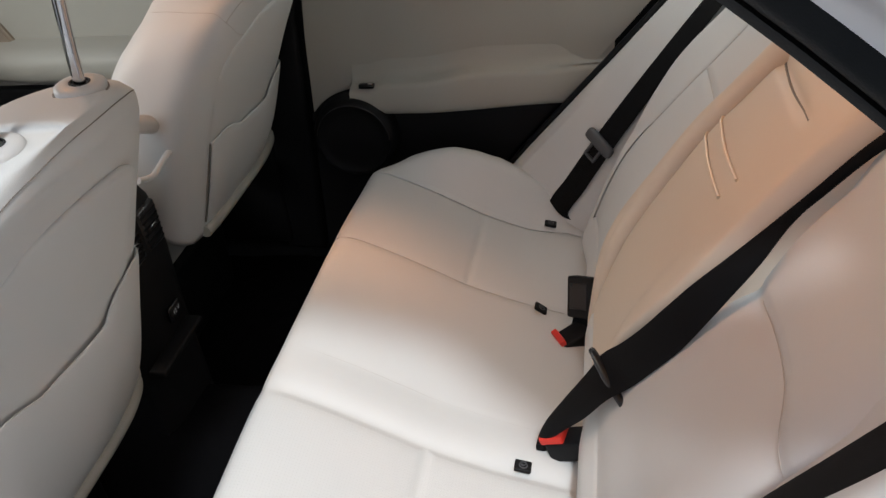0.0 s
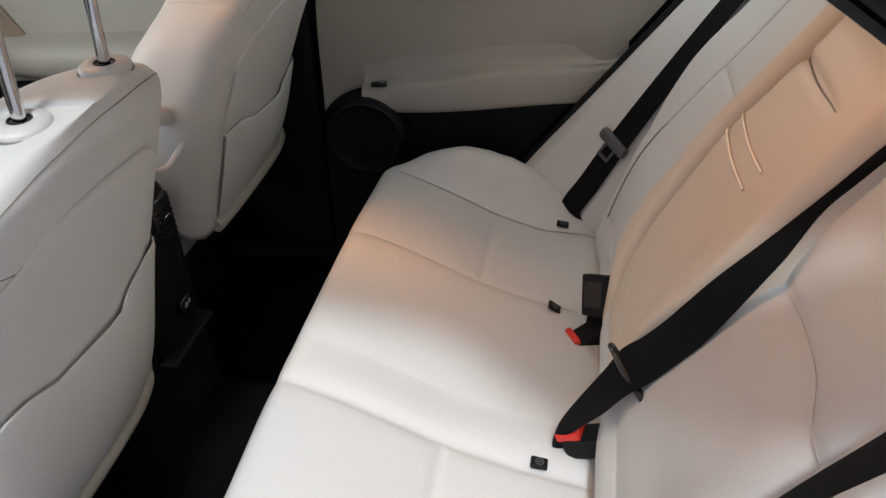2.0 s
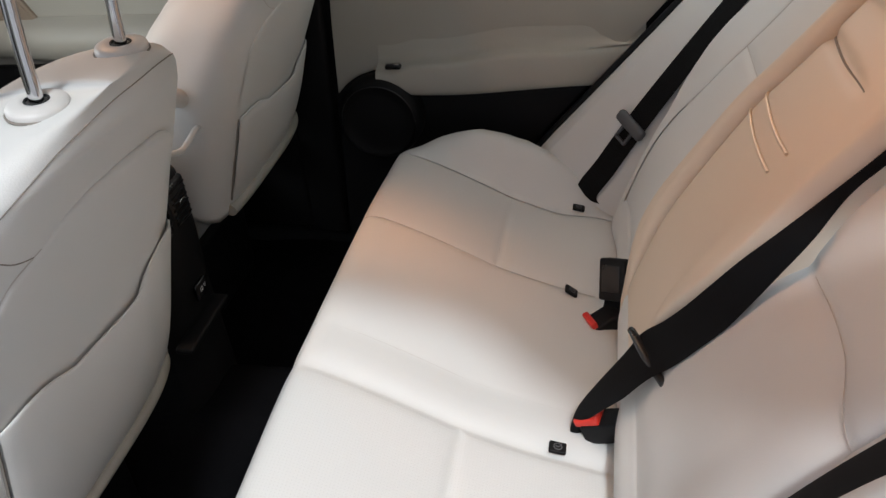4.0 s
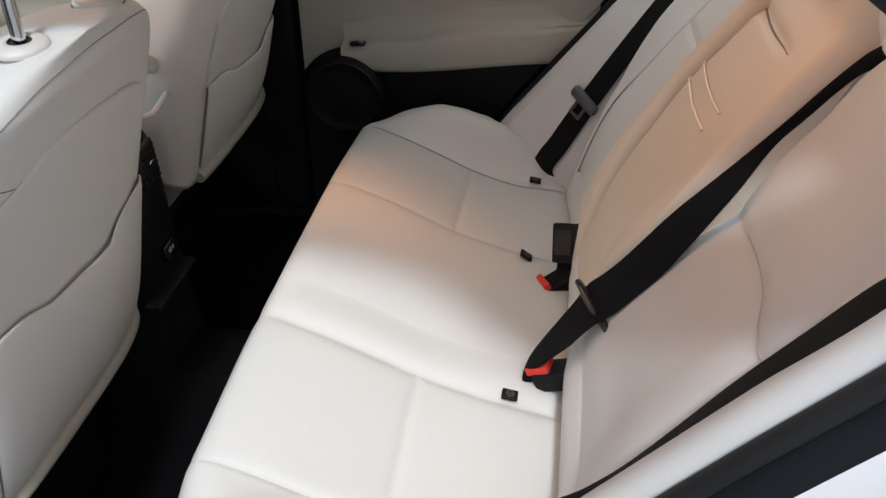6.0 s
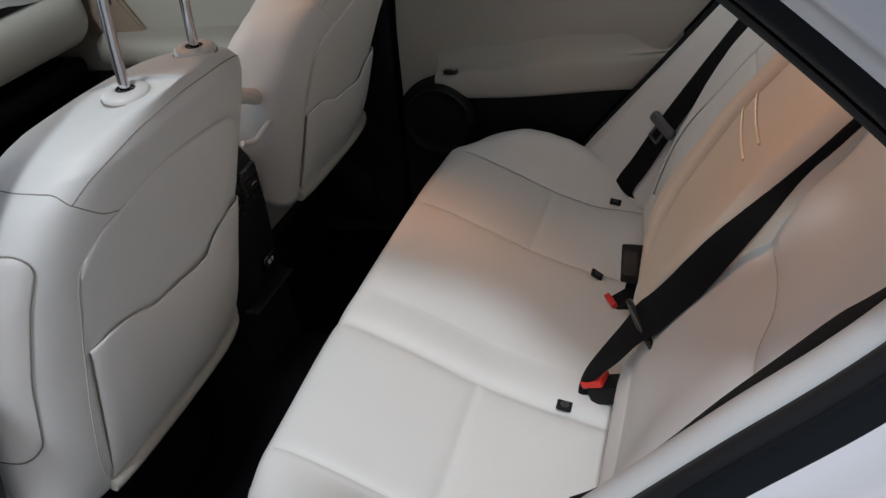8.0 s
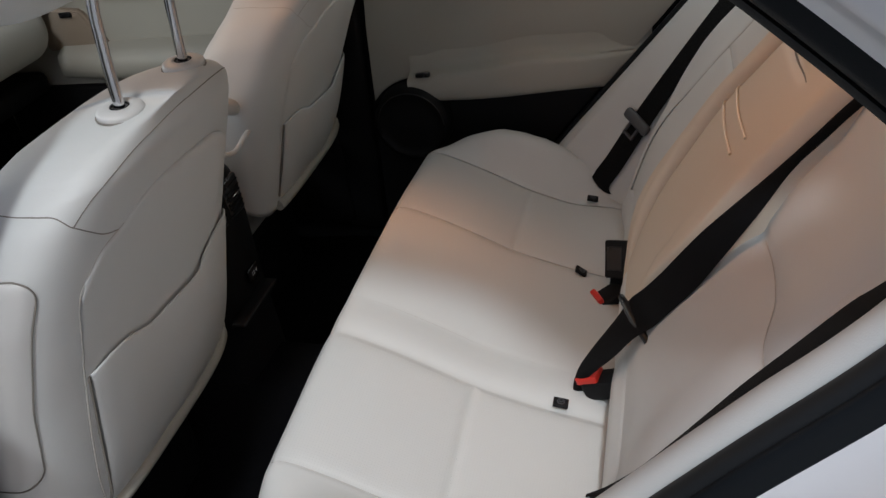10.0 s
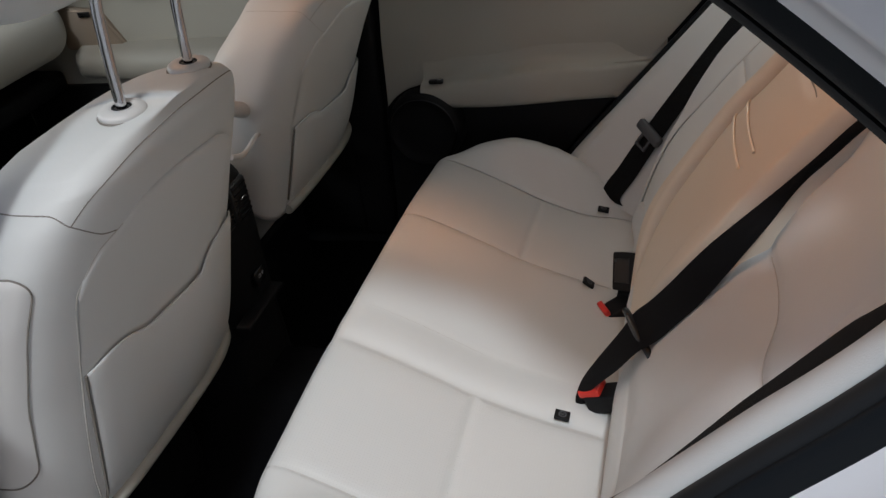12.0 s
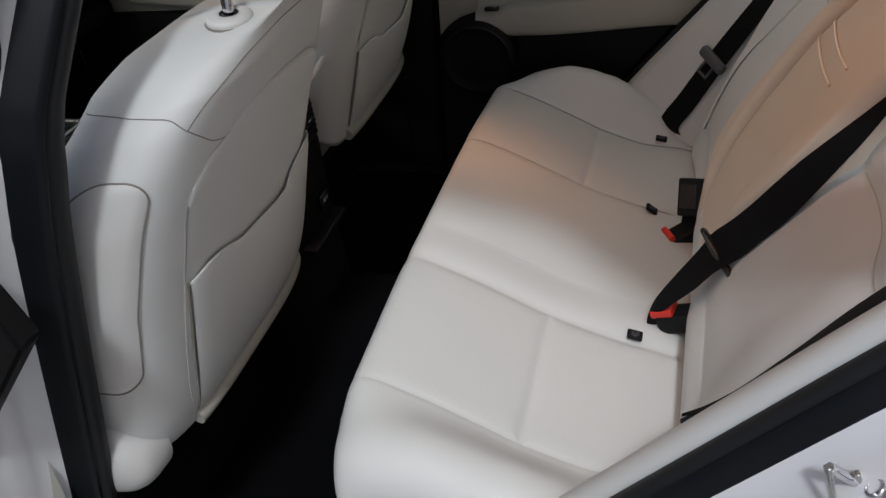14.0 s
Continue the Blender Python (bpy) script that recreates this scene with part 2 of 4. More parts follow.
def cushion_at(s, v):
    """The rear bench: s along its length from the backrest over the front edge, v across (it turns down past 0.53)."""
    x, z = np.interp(s, CU_S, CUSHION[:, 0]), np.interp(s, CU_S, CUSHION[:, 1])
    a, sg = abs(v), (1 if v >= 0 else -1)
    rise = float(smooth(0.448, 0.53, a) * np.interp(x, BOLSTER_X, BOLSTER_Z)) * (1.0 if v > 0 else 0.62) - 0.016 * float(smooth(0.16, 0.44, a) * smooth(0.06, -0.05, x))
    r = 0.065
    if a <= 0.525:
        y, drop = a, 0.0
    elif a <= 0.525 + r * math.pi / 2:
        k = (a - 0.525) / r
        y, drop = 0.525 + r * math.sin(k), r * (1 - math.cos(k))
    else:
        y, drop = 0.59, r + (a - 0.525 - r * math.pi / 2)
    back = (0.085 if v > 0 else 0.022) * np.clip((a - 0.43) / 0.17, 0, 1) ** 2 * np.clip((-0.05 - x) / 0.28, 0, 1)
    crown = 0.004 * math.cos(math.pi * np.clip((a - 0.32) / 0.26, -1, 1)) if a > 0.19 else 0.0
    return np.array((x + back, sg * y, max(0.27, z + rise - drop + crown * 0.6)))


BACK = spline([(0.115, 0.47), (0.092, 0.53), (0.088, 0.565), (0.092, 0.60), (0.115, 0.68), (0.15, 0.77), (0.195, 0.85), (0.246, 0.931), (0.29, 0.985),
               (0.33, 1.035), (0.38, 1.10), (0.415, 1.155), (0.445, 1.17), (0.50, 1.175)], 300)


def far_end(z):
    """Where the far side of the backrest turns in towards the side bolster."""
    return float(np.interp(z, [0.50, 0.57, 0.62, 0.68, 0.74, 0.80, 0.85, 0.91, 1.0, 1.15], [0.450, 0.428, 0.412, 0.398, 0.385, 0.388, 0.412, 0.430, 0.436, 0.436]))


def back_at(z, y, proud=0.0):
    """The face of the rear backrest at the height z."""
    x = np.interp(z, BACK[:240, 1], BACK[:240, 0])
    a = abs(y)
    if y < 0:
        bulge, fall = 0.012 * smooth(0.36, 0.47, a) * smooth(1.10, 0.85, z), 0.03 * smooth(0.485, 0.52, a)
    else:
        bulge, fall = 0.016 * smooth(0.30, 0.425, a) * smooth(1.12, 0.85, z), 0.085 * np.clip((a - far_end(z) + 0.035) / 0.045, 0, 1) ** 2
    bulge += 0.006 * math.exp(-((z - 0.76) / 0.10) ** 2) * (a > 0.11)
    return np.array((x - (bulge - fall) * 0.88 - proud * 0.88, y, z + proud * 0.46 + bulge * 0.3))


def facing(me, out):
    """Turn a mesh so that its faces look towards out."""
    n = sum((p.normal * p.area for p in me.polygons), Vector())
    if n.dot(Vector(out)) < 0:
        me.flip_normals()
    return me


def pad(name, S, us, vs, seams, out, mat, parent, depth=0.0036, width=0.005, label="", puff=0.0, fade=None):
    """A seamed piece of leather as one part."""
    P00, P10, P01 = S(us[0], vs[0]), S(us[1], vs[0]), S(us[0], vs[1])
    mid_u, mid_v = us[len(us) // 2], vs[len(vs) // 2]
    e = 1e-3
    n = np.cross(S(mid_u + e, mid_v) - S(mid_u, mid_v), S(mid_u, mid_v + e) - S(mid_u, mid_v))
    if us[-1] < us[0]:
        n = -n
    if vs[-1] < vs[0]:
        n = -n
    if np.dot(n, out) < 0:
        vs = vs[::-1]
        seams = (seams[0], seams[1], seams[3], seams[2])
    me = facing(panel(name, S, us, vs, seams, depth, width, puff, fade), out)
    return part(name, me, mat, parent, label)


# ---- structure: ground, floor, roof, shell ----
ground = part("ground", grid("ground", [[(x, y, 0) for y in np.linspace(-60, 60, 25)] for x in np.linspace(-60, 60, 25)]), concrete)
tagged(facing(ground.data, (0, 0, 1)) and ground, "grey concrete ground under the parked car", "ground", kind="structure")


# unseen wall, added to block low sky and bounce warm light forward
rw = part("bounce_wall", box((0.2, 12, 3.4), (3.1, -2.4, 1.7), 0.01), plaster)
tagged(rw, "unseen beige wall behind the car, added to block sky and bounce warm light", "wall", kind="structure")
# unseen wall on the far side, added to darken that half of the cabin
gw = part("sky_block_wall", box((14, 0.2, 3.2), (-1.0, 2.6, 1.6), 0.01), concrete)
tagged(gw, "unseen grey wall beyond the car, added to keep sky off the far windows", "wall", kind="structure")


def floor_z(x, y):
    return 0.29 + 0.16 * math.exp(-(abs(y) / 0.13) ** 4) + 0.01 * noise.noise((x * 5, y * 5, 0)) + 0.004 * noise.noise((x * 40, y * 40, 3))


fl = part("floor", facing(grid("floor", [[(x, y, floor_z(x, y)) for y in np.linspace(-0.66, 0.70, 110)] for x in np.linspace(-1.7, -0.2, 110)]), (0, 0, 1)), carpet)
tagged(fl, "black carpet of the footwells with the raised centre tunnel", "carpet floor", kind="structure")

# the outline of the rear door opening, from the sill over the wheel arch and the roof to the B-pillar
RAIL = [(-0.20, 0.455), (-0.14, 0.525), (-0.069, 0.62), (0.03, 0.732), (0.13, 0.845), (0.226, 0.954), (0.30, 1.035), (0.352, 1.10)]
LOOP = RAIL + [(0.380, 1.146), (0.366, 1.181), (0.323, 1.219), (0.252, 1.272), (0.149, 1.343), (0.056, 1.406), (-0.03, 1.450), (-0.18, 1.478), (-0.34, 1.474), (-0.425, 1.435), (-0.450, 1.36),
               (-0.445, 1.280), (-0.488, 1.138), (-0.525, 1.038), (-0.580, 0.858), (-0.648, 0.62), (-0.680, 0.50), (-0.665, 0.415), (-0.58, 0.385), (-0.40, 0.375), (-0.27, 0.395)]


def ring(pts, n):
    """A closed smooth loop through pts in the plane of the side, with its outward normals."""
    p = np.array(pts)
    q = spline(np.vstack([p[-3:], p, p[:3]]), n * 2)
    s0 = np.argmin(np.linalg.norm(q[: n] - p[0], axis=1))
    s1 = n + np.argmin(np.linalg.norm(q[n:] - p[0], axis=1))
    q = q[s0:s1]
    t = np.roll(q, -1, 0) - np.roll(q, 1, 0)
    t /= np.linalg.norm(t, axis=1, keepdims=True)
    return q, np.stack([t[:, 1], -t[:, 0]], 1)


OPEN, OPEN_N = ring(LOOP, 260)
if np.mean(np.sum(OPEN_N * (OPEN - OPEN.mean(0)), 1)) < 0:
    OPEN_N = -OPEN_N


def lean(x, z):
    """How far the side of the car leans inwards above the waist."""
    return float(np.interp(z, [1.14, 1.18, 1.30, 1.40, 1.50], [0, 0.015, 0.110, 0.160, 0.175]) * np.interp(x, [-0.50, -0.36], [0.5, 1.0]))


def slim(x, z):
    """How much shallower the jamb is along the roof than at the pillars."""
    return 1 - 0.55 * float(smooth(1.36, 1.46, z) * smooth(0.15, -0.05, x))


def around(name, profile, y_sign=-1, wide=0.0, droop=0.0):
    """Sweep a profile of (y, outward) round the door opening; droop: how much wider it hangs along the sloping roof rail."""
    P = []
    for (x, z), (nx, nz) in zip(OPEN, OPEN_N):
        w = wide * float(smooth(-0.30, -0.42, x))
        hang = droop * float(smooth(1.15, 1.20, z) * smooth(-0.15, 0.0, x))
        P.append([(x + nx * (d + w * (y > 0.664) - hang * (d < 0.010)), y_sign * (min(y, 0.667) + max(0.0, y - 0.667) * slim(x, z) - lean(x, z)), z + nz * (d + w * (y > 0.664) - hang * (d < 0.010))) for y, d in profile])
    me = grid(name, P, closed_u=True)
    return me


seal_prof = [(0.648, 0.004), (0.649, -0.004), (0.653, -0.007), (0.658, -0.005), (0.662, 0.000), (0.665, 0.006), (0.667, 0.010), (0.670, 0.016), (0.671, 0.022)]
lip_prof = [(0.634, 0.016), (0.622, 0.008), (0.620, -0.002), (0.626, -0.008), (0.636, -0.0105), (0.646, -0.009), (0.650, -0.003)]
seal = thing("door_seal", "black rubber weatherstrip round the open rear door opening", "door seal")
part("rubber_bulb", facing(around("rubber_bulb", seal_prof, wide=0.014), (0, -1, 0)), rubber, seal)
part("inner_lip", facing(around("inner_lip", lip_prof, droop=0.007), (0, -1, 0)), rubber_grey, seal, "dark grey inner lip of the weatherstrip")
body = thing("car_body", "silver-white painted car body side round the open rear door", "car body", kind="structure")
jamb = [(0.667, 0.012), (0.674, 0.018), (0.682, 0.024), (0.700, 0.031), (0.718, 0.034), (0.726, 0.040), (0.731, 0.052), (0.736, 0.066), (0.744, 0.072), (0.764, 0.078), (0.785, 0.084), (0.800, 0.097)]
part("door_jamb", facing(around("door_jamb", jamb, wide=0.014), (0, -1, 0)), paint, body)
outer = []
for (x, z), (nx, nz) in zip(OPEN, OPEN_N):
    row = []
    for k in np.linspace(0, 1, 8):
        d = 0.097 + (0.5 if x > -0.40 or z < 1.0 else 0.04) * k
        px, pz = x + nx * d, z + nz * d
        pz = max(0.16, min(1.50, pz))
        px = max(-1.2, min(1.3, px))
        row.append((px, -(0.667 + 0.133 * slim(x, z) + 0.035 * math.sin(min(1, k * 3) * math.pi / 2) - lean(x, z) - 0.05 * smooth(1.0, 1.50, pz) * k), pz))
    outer.append(row)
part("side_panel", facing(grid("side_panel", outer, closed_u=True), (0, -1, 0)), paint, body)

# inner skin of the near side, behind the seal
inner = around("inner_skin", [(0.630, 0.014), (0.640, 0.03), (0.650, 0.075)])
part("inner_skin", facing(inner, (0, 1, 0)), vinyl, body)

headliner = part("headliner", facing(grid("headliner", [[(x, y, 1.52 - 0.05 * (y / 0.66) ** 4 - 0.05 * smooth(0.2, 0.75, x)) for y in np.linspace(-0.56, 0.60, 30)] for x in np.linspace(-1.1, 0.92, 34)]), (0, 0, -1)), headliner_mat)
tagged(headliner, "light grey fabric headliner under the roof", "headliner", kind="structure")
roof = part("roof", facing(grid("roof", [[(x, y, 1.58 - 0.09 * (abs(y) / 0.74) ** 4 - 0.05 * smooth(0.2, 0.75, x)) for y in np.linspace(-0.57, 0.66, 30)] for x in np.linspace(-1.2, 1.0, 34)]), (0, 0, 1)), paint)
tagged(roof, "silver-white painted car roof", "roof", kind="structure")
shelf = part("parcel_shelf", box((0.60, 1.30, 0.03), (0.79, 0, 1.14), 0.008), black)
tagged(shelf, "black parcel shelf behind the rear backrest", "parcel shelf", kind="structure")
# unseen rear window; its dark tint is added to cut skylight from behind
tinted = bpy.data.materials.new("tinted_glass")
tinted.use_nodes = True
_b = tinted.node_tree.nodes["Principled BSDF"]
_b.inputs["Base Color"].default_value, _b.inputs["Roughness"].default_value, _b.inputs["Transmission Weight"].default_value = (0.10, 0.11, 0.11, 1), 0.02, 1.0
rear_glass = part("window_rear", box((0.70, 1.30, 0.006), (0.98, 0, 1.29), 0.001, rot=Euler((0, radians(33), 0)).to_matrix()), tinted)
tagged(rear_glass, "unseen rear window of the car, tinted dark to hold back light from behind", "car window", kind="structure")
bulk = part("rear_bulkhead", box((0.03, 1.36, 0.95), (0.66, 0, 0.66), 0.005), black)
tagged(bulk, "dark partition behind the rear seat", "partition", kind="structure")

# far side wall of the cabin behind the trim
far_wall = part("wall_far", box((2.6, 0.03, 1.0), (-0.55, 0.745, 0.62), 0.004), black)
tagged(far_wall, "dark inner side of the far doors", "car side", kind="structure")
dash_wall = part("wall_front", box((0.04, 1.45, 0.9), (-1.72, 0.02, 0.62), 0.004), black)
tagged(dash_wall, "dark firewall behind the dashboard", "partition", kind="structure")

# ---- rear bench cushion ----
bench = thing("rear_bench_seat", "cream leather rear bench seat with stitched perforated inserts and fold-down armrest", "car seat")

UP = (-0.3, 0, 1)
NOSE = CU_S[np.argmin(CUSHION[:, 0])]


def over_nose(q):
    return 1 - 0.85 * float(smooth(NOSE - 0.12, NOSE - 0.03, q))


S_ALL = steps(0.0, CU_END, 0.011, False, False)
S_REAR = steps(0.0, CU_X125, 0.009, False, True)
S_FRONT = steps(CU_X125, CU_END, 0.009, True, False)
BOL, IN_N, THIN, IN_F = 0.447, -0.192, -0.102, 0.188
END = 0.525 + 0.065 * math.pi / 2 + 0.25
pad("bolster", cushion_at, S_ALL, steps(-END, -BOL, 0.012, False, True), (0, 0, 0, 1), (-0.2, -1, 0.7), leather, bench, depth=0.0014, width=0.003, fade=over_nose)
pad("bolster", cushion_at, S_ALL, steps(BOL, END, 0.012, True, False), (0, 0, 1, 0), (-0.2, 1, 0.7), leather, bench, depth=0.0014, width=0.003, fade=over_nose)
pad("insert", cushion_at, S_REAR, steps(-BOL, IN_N, 0.010), (0, 1, 1, 1), UP, perforated, bench, depth=0.0042, width=0.010, puff=0.0014, fade=over_nose)
pad("insert", cushion_at, S_FRONT, steps(-BOL, IN_N, 0.010), (1, 0, 1, 1), UP, perforated, bench, depth=0.0042, width=0.010, puff=0.0014, fade=over_nose)
pad("insert", cushion_at, S_REAR, steps(IN_F, BOL, 0.010), (0, 1, 1, 1), UP, perforated, bench, depth=0.0028, width=0.008, puff=0.0014, fade=over_nose)
pad("insert", cushion_at, S_FRONT, steps(IN_F, BOL, 0.010), (1, 0, 1, 1), UP, perforated, bench, depth=0.0028, width=0.008, puff=0.0014, fade=over_nose)
pad("centre_panel", cushion_at, S_ALL, steps(THIN, IN_F, 0.010), (0, 0, 0.2, 0.8), UP, leather, bench, depth=0.0032, width=0.009, puff=0.0016, fade=over_nose)
pad("centre_strip", cushion_at, S_ALL, steps(IN_N, THIN, 0.006), (0, 0, 1, 0.1), UP, leather, bench, depth=0.0080, width=0.018, puff=0.0020, fade=over_nose)


def stitch(points, name="seam", r=0.0009):
    part(name, tube(points, r, 5, n=0), pale_thread, bench)


S_SEEN = np.linspace(0.10, CU_END * 0.66, 90)
for vv, rr in ((-BOL, 0.0005), (THIN, 0.0006), (IN_F, 0.0007)):
    stitch([cushion_at(q, vv) - np.array((0, 0, 0.0014)) for q in S_SEEN], r=rr)
S_EDGE = np.linspace(CU_S[np.argmin(CUSHION[:, 0])] - 0.045, CU_END, 40)
stitch([cushion_at(q, -0.50) + np.array((-0.0005, 0, 0.0003)) for q in S_EDGE], "front_seam", 0.0006)

# ---- rear backrest ----
OUT = (-1, 0, 0.5)
Z_BASE = steps(0.475, 0.628, 0.008, False, True)
Z_LOW = steps(0.628, 0.948, 0.010, True, True)
Z_NEAR_LOW, Z_NEAR_UP = steps(0.628, 0.884, 0.010, True, True), steps(0.884, 1.155, 0.010, True, False)
Z_UP = steps(0.948, 1.155, 0.010, True, False)


def far_edge(z):
    return float(np.interp(z, [0.5, 0.63, 0.74, 0.82, 0.946, 1.2], [0.40, 0.362, 0.340, 0.326, 0.285, 0.292]))


def near_edge(z):
    return float(np.interp(z, [0.475, 0.60, 0.66, 0.70, 0.74, 0.80, 0.84, 0.88, 0.92, 0.96, 1.0, 1.16], [-0.102, -0.105, -0.110, -0.114, -0.124, -0.150, -0.162, -0.168, -0.170, -0.162, -0.158, -0.152]))


def hollow(z, y):
    """How far the near part of the backrest lies behind the centre part, deepest beside it."""
    d = np.interp(z, [0.60, 0.66, 0.72, 0.76, 0.80, 0.88, 0.92, 1.0, 1.05, 1.10, 1.155], [0, 0.015, 0.032, 0.040, 0.048, 0.063, 0.062, 0.056, 0.040, 0.022, 0.015])
    return float(d * (1 - 0.5 * smooth(-0.24, -0.48, y)))


def near_back(z, w):
    y = -0.515 + (near_edge(z) + 0.515) * w
    z += 0.024 * float(smooth(-0.20, -0.42, y) * smooth(0.66, 0.88, z) * smooth(1.10, 0.95, z))
    return back_at(z, y) + np.array((hollow(z, y), 0, 0))


def far_in(z, w):
    return back_at(z, 0.124 + (far_edge(z) - 0.124) * w)


def far_out(z, w):
    return back_at(z, far_edge(z) + (far_end(z) + 0.002 - far_edge(z)) * w)


W01 = [0, 0.006, 0.012, 0.02, 0.035, 0.05, 0.08] + list(np.linspace(0.12, 0.88, 20)) + [0.92, 0.95, 0.965, 0.98, 0.988, 0.994, 1]
pad("base_roll", near_back, Z_BASE, W01, (0, 0.6, 0, 0.5), OUT, leather, bench, puff=0.008)
pad("base_roll", far_in, Z_BASE, W01, (0, 1, 1, 0), OUT, leather, bench, puff=0.008)
pad("lower_panel", near_back, Z_NEAR_LOW, W01, (0.3, 0.8, 0, 0), OUT, leather, bench, depth=0.004, width=0.018, puff=0.005)
pad("upper_panel", near_back, Z_NEAR_UP, W01, (1, 0, 0.5, 0), OUT, leather, bench, depth=0.003, width=0.010, puff=0.001)
pad("lower_panel", far_in, Z_LOW, W01, (1, 1, 2, 0.6), OUT, leather, bench, width=0.008, puff=0.003)
pad("upper_panel", far_in, Z_UP, W01, (1, 0, 2, 0.6), OUT, leather, bench, width=0.008, puff=0.003)
pad("side_panel", far_out, steps(0.475, 1.155, 0.010, False, False), W01, (0, 0, 1, 0), OUT, leather, bench, fade=lambda z: 0.1 + 0.7 * float(smooth(0.80, 0.90, z)))


def ridge_at(z, w):
    a = math.pi * w
    return back_at(z, 0.110 - 0.017 * math.cos(a), (0.008 + 0.019 * float(smooth(0.56, 0.74, z))) * math.sin(a) ** 0.7 - 0.006)


pad("armrest_surround", ridge_at, steps(0.475, 1.155, 0.012, False, False), list(np.linspace(0, 1, 15)), (0, 0, 0, 0), OUT, lamplit_leather, bench)


def arm_y(z, y):
    """The centre part of the backrest, which dives under the near part and meets the ridge."""
    e, g = (0.096 - y) / 0.028, (y - near_edge(z) + 0.03) / 0.035
    proud = 0.006
    if e < 1:
        proud = 0.020 * (1 - max(0.0, 1 - e) ** 3) ** 0.5 - 0.014
    proud -= 0.007 * math.exp(-((z - 1.035) / 0.007) ** 2) * float(smooth(-0.11, -0.04, y))
    if g < 1:
        proud = min(proud, 0.006 - (0.022 + 1.3 * hollow(z, -0.2)) * (1 - g) ** 2)
    return back_at(z, y, proud)


def armrest_at(z, w):
    y0 = near_edge(z) - 0.03
    return arm_y(z, y0 + (0.096 - y0) * w)


ARM_W = list(np.linspace(0, 0.12, 10)) + list(np.linspace(0.16, 0.82, 20)) + [0.86, 0.90, 0.93, 0.95, 0.965, 0.978, 0.988, 0.995, 1.0]
ARM_Z = sorted(set(steps(0.626, 1.155, 0.010, True, False) + [round(float(q), 5) for q in np.linspace(1.012, 1.058, 21)]))
arm = pad("armrest", armrest_at, ARM_Z, ARM_W, (1, 0, 0, 0), OUT, lamplit_leather, bench, depth=0.004, width=0.006, label="fold-down centre armrest in cream leather, coloured as if lit by a warm lamp")
pad("base_roll", armrest_at, steps(0.475, 0.626, 0.010, False, True), ARM_W, (0, 1, 0, 0), OUT, leather, bench, depth=0.004, width=0.006)
part("armrest_cut", tube([arm_y(1.035 - 0.004 * math.sin(math.pi * k), 0.094 - 0.186 * k) + np.array((0.0005, 0, 0)) for k in np.linspace(0, 1, 16)], lambda k: 0.0020 - 0.0010 * k, 8), seam_mat, arm, "dark folded seam across the armrest top")
part("ridge_seam", tube([arm_y(z, 0.0935) for z in np.linspace(0.78, 1.035, 20)], lambda k: 0.0006 + 0.0012 * k, 6), seam_mat, arm)
stitch([back_at(0.948, q, -0.0015) for q in np.linspace(0.135, 0.282, 24)], "cross_seam", 0.0005)
stitch([near_back(0.884, q) + np.array((0.0018, 0, -0.0008)) for q in np.linspace(0.08, 0.86, 40)], "cross_seam", 0.0005)
stitch([back_at(z, far_edge(z), -0.0012) for z in np.linspace(0.845, 1.15, 30)], "side_seam", 0.0004)
backing = grid("backing", [[back_at(z, y, -0.022) + np.array((1.2 * hollow(z, -0.2) if y < -0.06 else 0.0, 0, 0)) for y in np.linspace(-0.50, 0.385, 40)] for z in np.linspace(0.48, 1.15, 40)])
part("backing", facing(backing, OUT), leather, bench)
for zz in (0.933, 0.956):
    pts = [arm_y(zz - 0.004 * math.cos(math.pi * y / 0.17), y) + np.array((-0.001, 0, 0.001)) for y in np.linspace(-0.087, 0.087, 14)]
    part("piping", tube(pts, 0.0022, 8), gold, arm, "pale gilt piping across the armrest")


